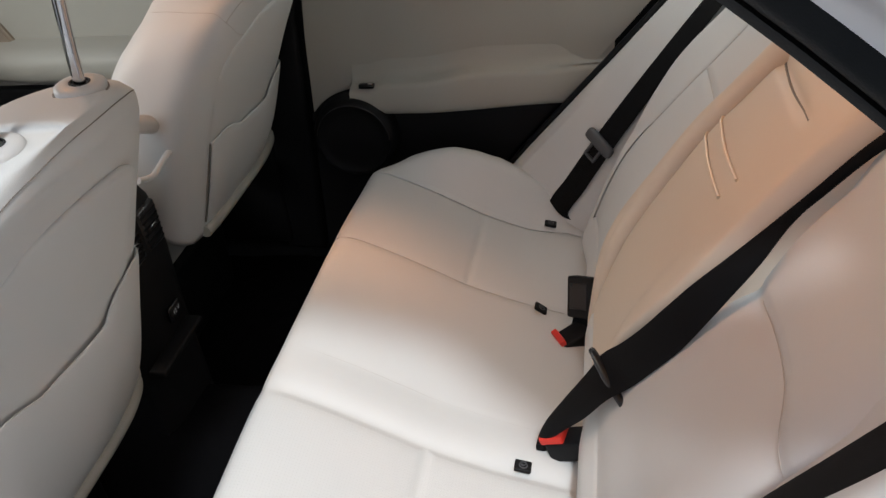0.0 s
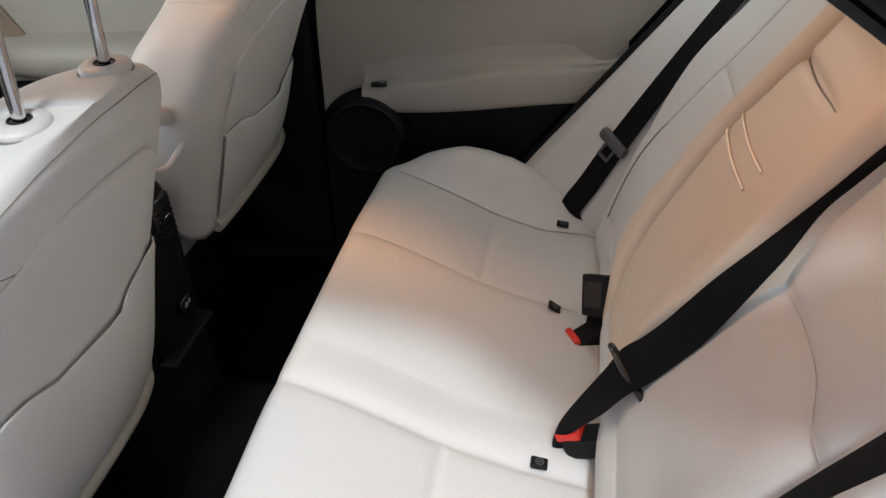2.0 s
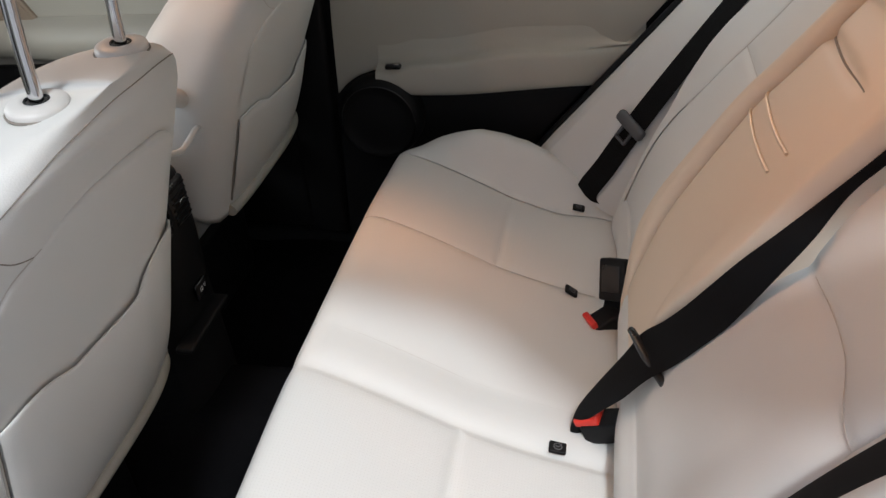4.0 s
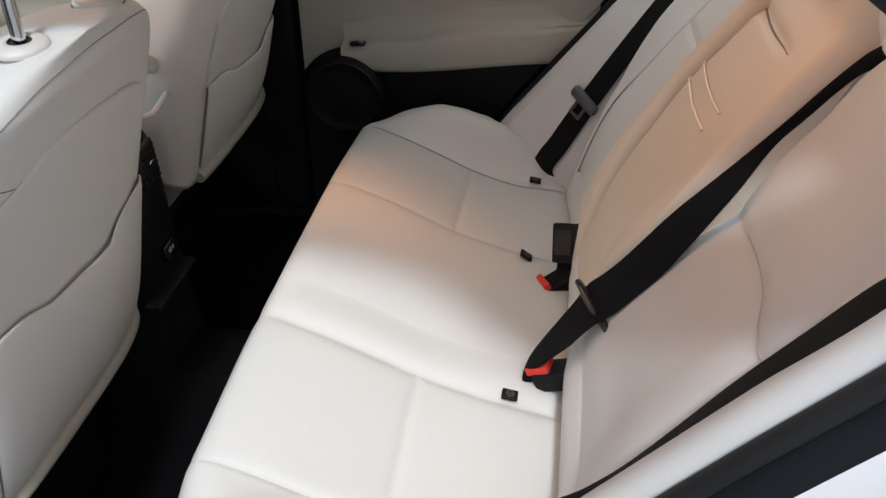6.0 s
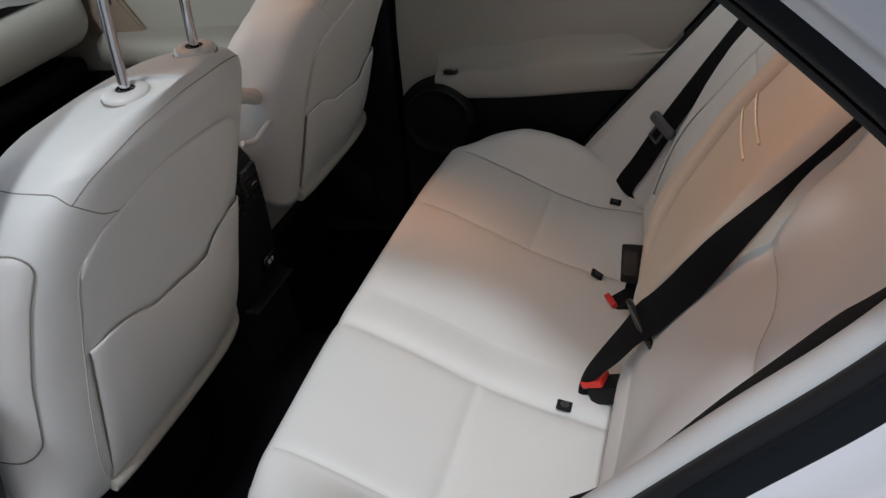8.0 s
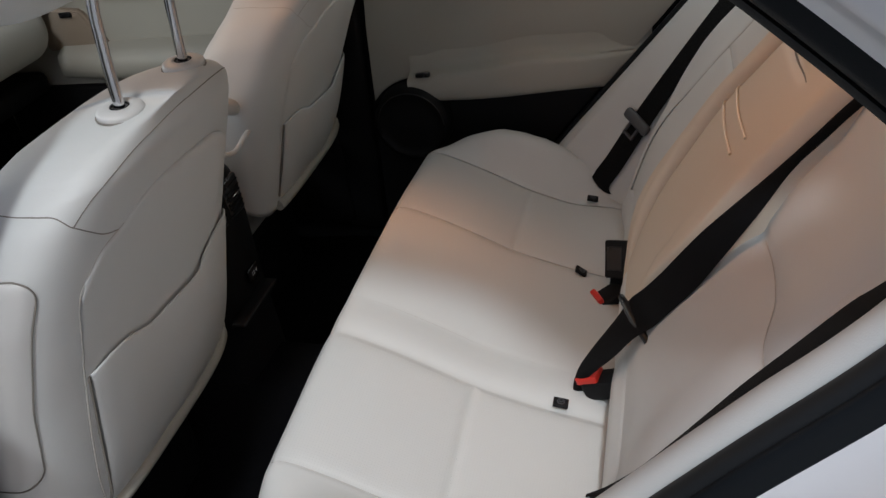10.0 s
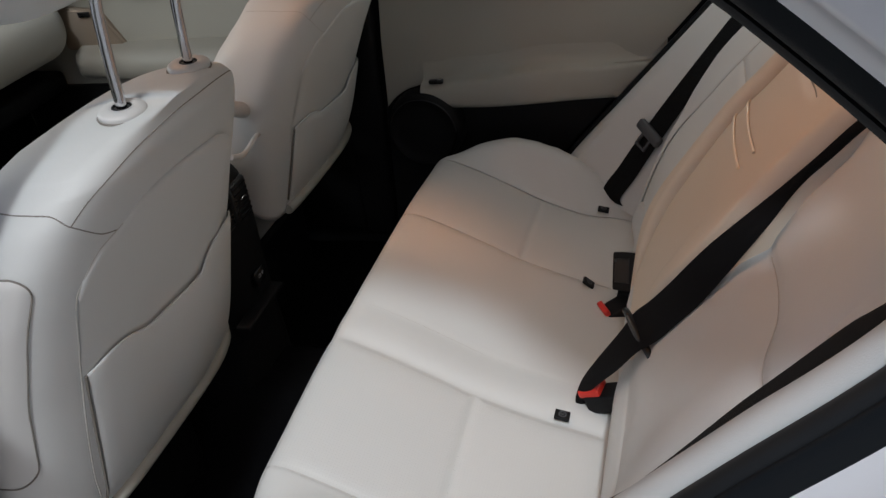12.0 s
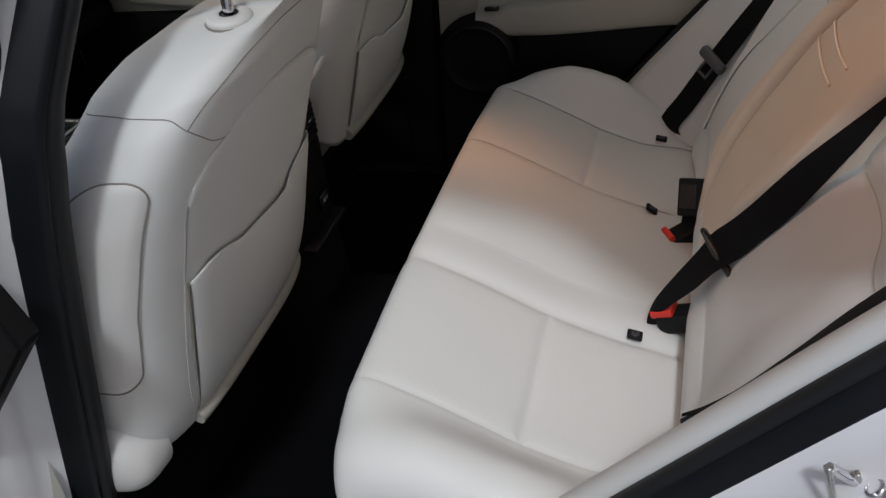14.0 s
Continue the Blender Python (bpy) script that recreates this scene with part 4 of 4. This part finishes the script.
        part("guide_gap", tube([base + np.array(ax @ Vector((0.0218 * 1.36 * math.cos(a), 0.0218 * 1.16 * math.sin(a), -0.0035))) for a in np.linspace(0, 2 * math.pi, 33)], 0.0012, 6, n=0), seam_mat, seat, "dark gap round the post guide")
        part("post_hole", tube([base + np.array(ax @ Vector((0.0088 * 1.2 * math.cos(a), 0.0088 * 1.1 * math.sin(a), 0.0046))) for a in np.linspace(0, 2 * math.pi, 25)], 0.0014, 6, n=0), black, seat, "dark hole round the post")
        part("headrest_post", tube([base - np.array((0, 0, 0.004)), base + np.array((0.004, 0, 0.05)), base + np.array((0.010, 0, 0.10)), base + np.array((0.016, 0, 0.145)), base + np.array((0.0, 0, 0.19))], 0.0062, 14, n=30), chrome, seat, "polished chrome headrest post")
    HP = []
    for k in np.linspace(0, math.pi, 22):
        rowr = []
        for a in np.linspace(0, 2 * math.pi, 40, endpoint=False):
            c, s = math.cos(a), math.sin(a)
            q = (abs(c) ** 2.8 + abs(s) ** 2.8) ** (-1 / 2.8)
            rr = math.sin(k) ** 0.55
            hz = -math.cos(k)
            rowr.append((-0.475 + 0.075 * q * c * rr + 0.02 * hz, YC + 0.140 * q * s * rr * (1 - 0.10 * hz), 1.362 + 0.090 * hz - 0.014 * (c < 0) * abs(c) * rr))
        HP.append(rowr)
    part("headrest", facing(grid("headrest", HP, closed_v=True), (0, 0, 0)), leather, seat, "cream leather headrest on two posts")
    return seat


front_seat("cream leather front seat with map pocket and raised headrest posts", 0.612, True)
far_seat = front_seat("cream leather front seat beyond the console, set further forward", 0.688, False)
FAR = pose(-0.066, 0.738, -0.022) @ pose(-0.56, 0, 0.68, 0, 2, 0) @ pose(0.56, 0, -0.68)
far_seat.matrix_world = FAR
peg = part("grab_peg", tube([(-0.615, 0.060, 0.965), (-0.607, 0.110, 0.946), (-0.603, 0.130, 0.936), (-0.600, 0.142, 0.927), (-0.598, 0.148, 0.923)], lambda k: 0.0150 * (1 - max(0.0, (k - 0.8) / 0.2) ** 2 * 0.7), 16, n=24), shell_mat, far_seat, "cream peg behind the grab rim")
peg.matrix_parent_inverse = FAR.inverted()
rim_path = [(-0.590, 0.142, 0.946), (-0.588, 0.164, 0.930), (-0.588, 0.184, 0.908), (-0.588, 0.180, 0.892), (-0.588, 0.155, 0.880), (-0.588, 0.132, 0.881), (-0.588, 0.090, 0.873), (-0.589, 0.068, 0.874), (-0.590, 0.040, 0.885)]
rim = part("grab_rim", tube(rim_path, lambda k: 0.0020 + 0.0030 * float(smooth(0.0, 0.45, k)), 12, n=60), shell_mat, far_seat, "cream moulded grab rim")
rim.matrix_parent_inverse = FAR.inverted()

# ---- centre console ----
con = thing("centre_console", "black rear end of the centre console with vents and socket", "centre console")
CY = 0.020
R = []
for z, x, w in ((0.30, -0.60, 0.085), (0.45, -0.600, 0.085), (0.62, -0.605, 0.085), (0.74, -0.60, 0.084), (0.83, -0.605, 0.080), (0.868, -0.625, 0.072), (0.885, -0.66, 0.060), (0.89, -0.72, 0.055)):
    R.append([(x - 0.02 * (abs(k) ** 4), CY + w * k, z) for k in np.linspace(-1, 1, 17)] + [(-0.95, CY + w, z * 0.98), (-0.95, CY - w, z * 0.98)])
part("body", grid("body", R, closed_v=True, sharp=50), black, con)
for yy in (CY - 0.032, CY + 0.032):
    v = part("air_vent", box((0.012, 0.058, 0.076), (-0.607, yy, 0.795), 0.012, 4), gloss_black, con, "glossy black air vent")
    for i in range(6):
        part("slat", box((0.008, 0.048, 0.0022), (-0.6025, yy, 0.767 + i * 0.011), 0.001), black, v)
    part("knob", tube([(-0.597, yy + 0.010 * math.cos(a), 0.796 + 0.004 * math.sin(a)) for a in np.linspace(0.3, 2.6, 8)], 0.0016, 8), chrome, v, "small chrome vent tab")
deck = part("deck", box((0.56, 0.21, 0.34), (-1.24, CY + 0.05, 0.56), 0.03, 5), gloss_black, con, "glossy black front deck of the console")
for xx, yy, sx, sy in ((-1.36, CY + 0.05, 0.016, 0.19), (-1.20, CY + 0.05, 0.014, 0.19), (-1.28, CY + 0.135, 0.18, 0.012), (-1.28, CY - 0.035, 0.18, 0.012)):
    part("trim_strip", box((sx, sy, 0.008), (xx, yy, 0.732), 0.003), steel, deck, "brushed silver trim strip")
dial = [[(-1.26 + r * math.cos(a), CY + 0.075 + r * math.sin(a), h) for a in np.linspace(0, 2 * math.pi, 28, endpoint=False)] for r, h in ((0.030, 0.726), (0.030, 0.742), (0.026, 0.750), (0.018, 0.752), (0.0, 0.752))]
part("dial", facing(grid("dial", dial, closed_v=True, sharp=40), (0, 0, 1)), chrome, deck, "chrome rotary dial")
part("switch_row", box((0.030, 0.13, 0.010), (-1.325, CY + 0.05, 0.733), 0.003), grey_plastic, deck)
sock = part("socket_cover", box((0.008, 0.036, 0.030), (-0.598, 0.032, 0.640), 0.003), gloss_black, con, "black power socket cover marked 12 V")
part("tray", box((0.030, 0.150, 0.012), (-0.592, 0.0, 0.592), 0.004), black, con)
txt = bpy.data.curves.new("marking", "FONT")
txt.body, txt.size, txt.extrude, txt.align_x, txt.align_y = "12 V", 0.011, 0.0002, "CENTER", "CENTER"
tob = new("marking_curve", txt)
dg = bpy.context.evaluated_depsgraph_get()
tme = bpy.data.meshes.new_from_object(tob.evaluated_get(dg))
bpy.data.objects.remove(tob)
tme.materials.clear()
mk = part("marking", tme, white_ink, sock, "white printed 12 V")
mk.matrix_local = Matrix.Translation((-0.5935, 0.032, 0.642)) @ Euler((radians(90), 0, radians(90))).to_matrix().to_4x4()

# ---- far rear door ----
def rail_x(z):
    return float(np.interp(z, [p[1] for p in RAIL] + [1.25], [p[0] for p in RAIL] + [0.42]))


door = thing("rear_door_trim", "beige vinyl rear door trim with armrest, closed, black lower part", "door trim")


def door_front(z):
    return -0.525 + 0.06 * (z - 0.85)


def door_pt(z, w):
    x0, x1 = door_front(z), rail_x(z) - 0.012
    x = x0 + (x1 - x0) * w
    y = 0.672 + 0.012 * smooth(0.86, 0.98, z) - 0.010 * smooth(1.0, 1.12, z)
    return np.array((x, y, z))


def lower_pt(k, w):
    """The black lower part of the door, rising to a rounded corner round the speaker."""
    x = door_pt(0.70, w)[0]
    top = np.interp(x, [-0.546, -0.535, -0.509, -0.484, -0.449, -0.427, -0.405], [0.672, 0.704, 0.735, 0.753, 0.766, 0.768, 0.745])
    p = door_pt(0.30 + (top - 0.30) * k, w)
    return p - np.array((0, 0.012, 0))


WD = np.linspace(0, 1, 50)
part("upper_panel", facing(grid("upper_panel", [[door_pt(z, w) for w in WD] for z in np.linspace(0.67, 1.16, 44)]), (0, -1, 0)), vinyl, door)
part("lower_panel", facing(grid("lower_panel", [[lower_pt(k, w) for w in WD] for k in np.linspace(0, 1, 30)]), (0, -1, 0)), black, door)
A = []
for x in np.linspace(-0.43, 0.125, 56):
    lo = 0.716 + 0.02 * smooth(-0.3, 0.05, x)
    hi = 0.775 + 0.012 * smooth(-0.40, -0.34, x) + 0.022 * smooth(-0.30, -0.12, x)
    sink = 0.018 * smooth(0.0, 0.12, x)
    out_y = 0.624 + 0.036 * smooth(-0.04, 0.12, x)
    A.append([(x, 0.676, lo - 0.004), (x, 0.640, lo - 0.002), (x, out_y + 0.004, lo + 0.004), (x, out_y, lo + 0.014), (x, out_y, lo + 0.030), (x, out_y + 0.002, hi - 0.012), (x, out_y + 0.007, hi - 0.003), (x, out_y + 0.015 + sink, hi), (x, 0.650 + sink, hi + 0.001), (x, 0.662 + sink, hi + 0.006), (x, 0.668 + sink, hi + 0.020), (x, 0.673 + sink, hi + 0.045), (x, 0.678 + sink, hi + 0.075)])
part("armrest", facing(grid("armrest", A, sharp=60), (0, -1, 0.3)), vinyl, door, "padded beige armrest with a pull recess")
sw = part("window_switch", box((0.034, 0.014, 0.010), (-0.391, 0.634, 0.782), 0.003), gloss_black, door, "black window switch with a bright edge")
part("switch_edge", box((0.010, 0.012, 0.002), (-0.382, 0.633, 0.788), 0.0008), chrome, sw)
# dark trim round the inner handle
recess = bmesh.new()
recess.faces.new([recess.verts.new((x, 0.677, z)) for x, z in ((-0.332, 1.030), (-0.328, 0.980), (-0.322, 0.968), (-0.308, 0.9635), (-0.17, 0.9665), (-0.07, 0.9685), (0.03, 0.984), (0.06, 1.025))])
ext = bmesh.ops.extrude_face_region(recess, geom=recess.faces[:])
bmesh.ops.translate(recess, vec=(0, 0.020, 0), verts=[g for g in ext["geom"] if isinstance(g, bmesh.types.BMVert)])
bmesh.ops.recalc_face_normals(recess, faces=recess.faces)
bmesh.ops.bevel(recess, geom=recess.edges, offset=0.002, segments=2, affect="EDGES")
rec = part("handle_trim", recess, gloss_black, door, "glossy dark trim round the inner door handle")
part("inner_handle", tube([(-0.302, 0.674, 0.976), (-0.290, 0.668, 0.9765), (-0.255, 0.666, 0.977), (-0.236, 0.673, 0.9775)], 0.007, 10, n=24), grey_plastic, rec, "grey metal inner handle")
# speaker pod: a bulging black round housing
Rp = []
for d, r in ((0.0, 0.100), (0.042, 0.098), (0.054, 0.092), (0.059, 0.084), (0.056, 0.080), (0.054, 0.06), (0.056, 0.03), (0.057, 0.0)):
    Rp.append([(-0.432 + r * 0.95 * math.cos(a), 0.668 - d, 0.665 + r * 0.95 * math.sin(a)) for a in np.linspace(0, 2 * math.pi, 48, endpoint=False)])
pod = part("speaker_pod", facing(grid("speaker_pod", Rp, closed_v=True), (0, -1, 0)), black, door, "round black speaker pod")
part("speaker_rim", tube([(-0.432 + 0.081 * math.cos(a), 0.6105, 0.665 + 0.081 * math.sin(a)) for a in np.linspace(0, 2 * math.pi, 49)], 0.0014, 8, n=0), gloss_black, pod)
sd = thing("door_seal", "black rubber seal along the closed rear door edge", "door seal")
part("rubber_strip", tube([(x - 0.001, 0.630, z) for x, z in spline(RAIL + [(0.368, 1.14), (0.40, 1.19)], 30)], 0.009, 8, n=0), rubber, sd)
bp = part("b_pillar", box((0.10, 0.07, 1.05), (-0.59, 0.70, 0.86), 0.012, rot=Euler((0, radians(3), 0)).to_matrix()), black)
tagged(bp, "black centre pillar trim between the far doors", "pillar", kind="structure")

# ---- far front door and dashboard ----
fd = thing("front_door_trim", "beige front door trim with armrest, dark waist rail and chrome handle", "door trim")
part("panel", facing(grid("panel", [[(x, 0.70 - 0.012 * math.sin(math.pi * np.clip((z - 0.5) / 0.5, 0, 1)), z) for x in np.linspace(-1.62, -0.62, 30)] for z in np.linspace(0.35, 1.02, 24)]), (0, -1, 0)), vinyl, fd)
F = []
for x in np.linspace(-1.36, -0.62, 40):
    b = 0.03 * smooth(-1.36, -1.15, x)
    F.append([(x, 0.70, 0.80), (x, 0.66 - b, 0.805), (x, 0.640 - b, 0.82), (x, 0.636 - b, 0.85), (x, 0.645 - b, 0.872), (x, 0.665 - b * 0.5, 0.882), (x, 0.70, 0.89)])
part("armrest", facing(grid("armrest", F), (0, -1, 0.3)), vinyl, fd)
part("lower_trim", box((0.95, 0.03, 0.42), (-1.12, 0.675, 0.57), 0.01), black, fd)
part("waist_rail", tube([(-1.55, 0.685, 1.02), (-1.2, 0.68, 1.045), (-0.9, 0.685, 1.05), (-0.64, 0.69, 1.055)], 0.022, 12), black, fd, "dark waist rail")
part("handle", tube([(-1.22, 0.665, 1.02), (-1.18, 0.655, 1.028), (-1.10, 0.655, 1.03), (-1.05, 0.665, 1.028)], 0.008, 10), chrome, fd, "chrome door handle")
wing = bmesh.new()
wing.faces.new([wing.verts.new((x, 0.680, z)) for x, z in ((-1.40, 0.985), (-1.281, 0.974), (-1.222, 0.879), (-1.412, 0.872))])
ext = bmesh.ops.extrude_face_region(wing, geom=wing.faces[:])
bmesh.ops.translate(wing, vec=(0, 0.025, 0), verts=[g for g in ext["geom"] if isinstance(g, bmesh.types.BMVert)])
bmesh.ops.recalc_face_normals(wing, faces=wing.faces)
bmesh.ops.bevel(wing, geom=wing.edges, offset=0.006, segments=3, affect="EDGES")
part("corner_panel", wing, tan_vinyl, fd, "tan slanted corner panel of the door")
part("switch", box((0.034, 0.008, 0.014), (-1.318, 0.676, 0.966), 0.003), gloss_black, fd, "small black switch")
dash = thing("dashboard", "dark dashboard with a beige lower section", "dashboard")
part("upper_pad", box((0.42, 1.34, 0.10), (-1.56, 0.02, 1.06), 0.04, 5), black, dash)
part("glove_panel", box((0.34, 1.14, 0.16), (-1.50, 0.085, 0.960), 0.072, 7), vinyl, dash, "pale rounded lower dashboard panel")
part("under_tray", box((0.30, 1.30, 0.06), (-1.58, 0.02, 0.80), 0.02), black, dash)

# ---- near front side: pillar, front door ----
npil = thing("b_pillar", "silver-white painted centre pillar with black cover and latch", "pillar")
part("inner_trim", box((0.05, 0.04, 0.95), (-0.625, -0.655, 0.90), 0.012, rot=Euler((0, radians(18.5), 0)).to_matrix()), black, npil)
wedge = bmesh.new()
face = [wedge.verts.new((x, -0.736, z)) for x, z in ((-0.72, 1.16), (-0.560, 1.085), (-0.504, 1.054), (-0.487, 0.999), (-0.60, 0.875), (-0.72, 0.76))]
wedge.faces.new(face)
ext = bmesh.ops.extrude_face_region(wedge, geom=wedge.faces[:])
bmesh.ops.translate(wedge, vec=(0, -0.03, 0), verts=[g for g in ext["geom"] if isinstance(g, bmesh.types.BMVert)])
bmesh.ops.recalc_face_normals(wedge, faces=wedge.faces)
bmesh.ops.bevel(wedge, geom=wedge.edges, offset=0.004, segments=2, affect="EDGES")
part("latch_cover", wedge, black, npil, "black angular latch cover")
nd = thing("front_door_trim", "beige front door trim with chrome handle beside the seat", "door trim")
part("panel", facing(grid("panel", [[(x, -0.70 + 0.02 * math.sin(math.pi * np.clip((z - 0.5) / 0.6, 0, 1)), z) for x in np.linspace(-1.62, -0.66, 20)] for z in np.linspace(0.35, 1.05, 20)]), (0, 1, 0)), vinyl, nd)
part("handle", tube([(-0.80, -0.672, 1.02), (-0.77, -0.660, 1.03), (-0.70, -0.660, 1.03), (-0.67, -0.672, 1.02)], 0.009, 10), chrome, nd, "chrome door handle")

# ---- striker on the rear jamb ----
st = thing("door_striker", "zinc-plated steel door striker bolted to the painted jamb", "door striker", at=pose(0.226, -0.704, 0.890, 0, -48, 0))
part("plate", box((0.075, 0.034, 0.004), (0, 0, 0.002), 0.0018), steel, st)
to_plate = st.matrix_world.inverted()
def on_plate(*points):
    return [to_plate @ Vector(p) for p in points]
def flat_leg(top, foot, wide):
    a, b = on_plate(top, foot)
    along = (b - a).normalized()
    side = along.cross(Vector((0, 0, 1))).normalized()
    turn = Matrix((side, side.cross(along), along)).transposed()
    return box((wide, 0.0045, (b - a).length), (a + b) / 2, 0.0018, rot=turn)
part("loop_leg", flat_leg((0.1925, -0.711, 0.916), (0.204, -0.728, 0.868), 0.0085), steel, st, "flat outer leg of the striker loop")
part("loop_leg", flat_leg((0.2155, -0.704, 0.905), (0.2265, -0.706, 0.874), 0.0075), steel, st, "flat inner leg of the striker loop")
part("loop_bar", tube(on_plate((0.194, -0.711, 0.914), (0.198, -0.7095, 0.911), (0.206, -0.707, 0.903), (0.2165, -0.7045, 0.894)), 0.0046, 12, n=24), chrome, st)
bolt = [[(0.011 + r * math.cos(a), -0.012 + r * math.sin(a), h) for a in np.linspace(0, 2 * math.pi, 20, endpoint=False)] for r, h in ((0.0095, 0.003), (0.0095, 0.008), (0.0085, 0.0095), (0.0062, 0.0098), (0.0055, 0.0085), (0.0045, 0.0060), (0.0, 0.0060))]
part("bolt", facing(grid("bolt", bolt, closed_v=True, sharp=40), (0, 0, 1)), chrome, st)

# ---- roof lamp ----
for _, (lx, ly, lz), _, _, _, _ in LAMPS[:2]:
    dl = thing("dome_lamp", "small warm courtesy lamp in the headliner", "dome lamp", "courtesy lamps")
    part("housing", box((0.11, 0.16, 0.012), (lx, ly, lz + 0.036), 0.005), headliner_mat, dl)
    part("lens", box((0.08, 0.12, 0.008), (lx, ly, lz + 0.028), 0.003), lens_mat, dl)

# ---- open rear door, swung forward on its hinges ----
od = thing("rear_door", "open silver-white rear car door with beige inner trim", "car door", at=pose(-0.76, -0.80, 0, 0, 0, -68))
def leaf(x, z):
    return 0.020 - 0.05 * (z - 0.85) ** 2
OD_X = np.linspace(0.0, 0.98, 30)
def leaf_outline(x):
    return 0.36 + 0.22 * smooth(0.62, 0.98, x)
part("outer_skin", facing(grid("outer_skin", [[(x, -0.075 + leaf(x, z), z) for z in leaf_outline(x) + (1.06 - leaf_outline(x)) * np.linspace(0, 1, 20)] for x in OD_X]), (0, -1, 0)), paint, od)
part("inner_trim", facing(grid("inner_trim", [[(x, 0.045 - leaf(x, z) * 0.4, z) for z in leaf_outline(x) + (1.05 - leaf_outline(x)) * np.linspace(0, 1, 20)] for x in OD_X]), (0, 1, 0)), vinyl, od)
leaf_rim = [(0.0, leaf_outline(0.0))] + [(x, leaf_outline(x)) for x in OD_X] + [(0.98, 1.055), (0.0, 1.055), (0.0, leaf_outline(0.0))]
part("rim", grid("rim", [[(x, y, z) for y in (-0.058, 0.0, 0.040)] for x, z in leaf_rim], sharp=40), paint, od)
part("armrest", box((0.50, 0.06, 0.07), (0.45, 0.070, 0.76), 0.02, 4), vinyl, od)
part("window_frame", tube([(0.02, -0.02, 1.05), (0.10, 0.00, 1.24), (0.22, 0.02, 1.42), (0.45, 0.03, 1.46), (0.75, 0.02, 1.36), (0.96, 0.0, 1.05)], 0.022, 10, n=50), black, od, "black window frame")
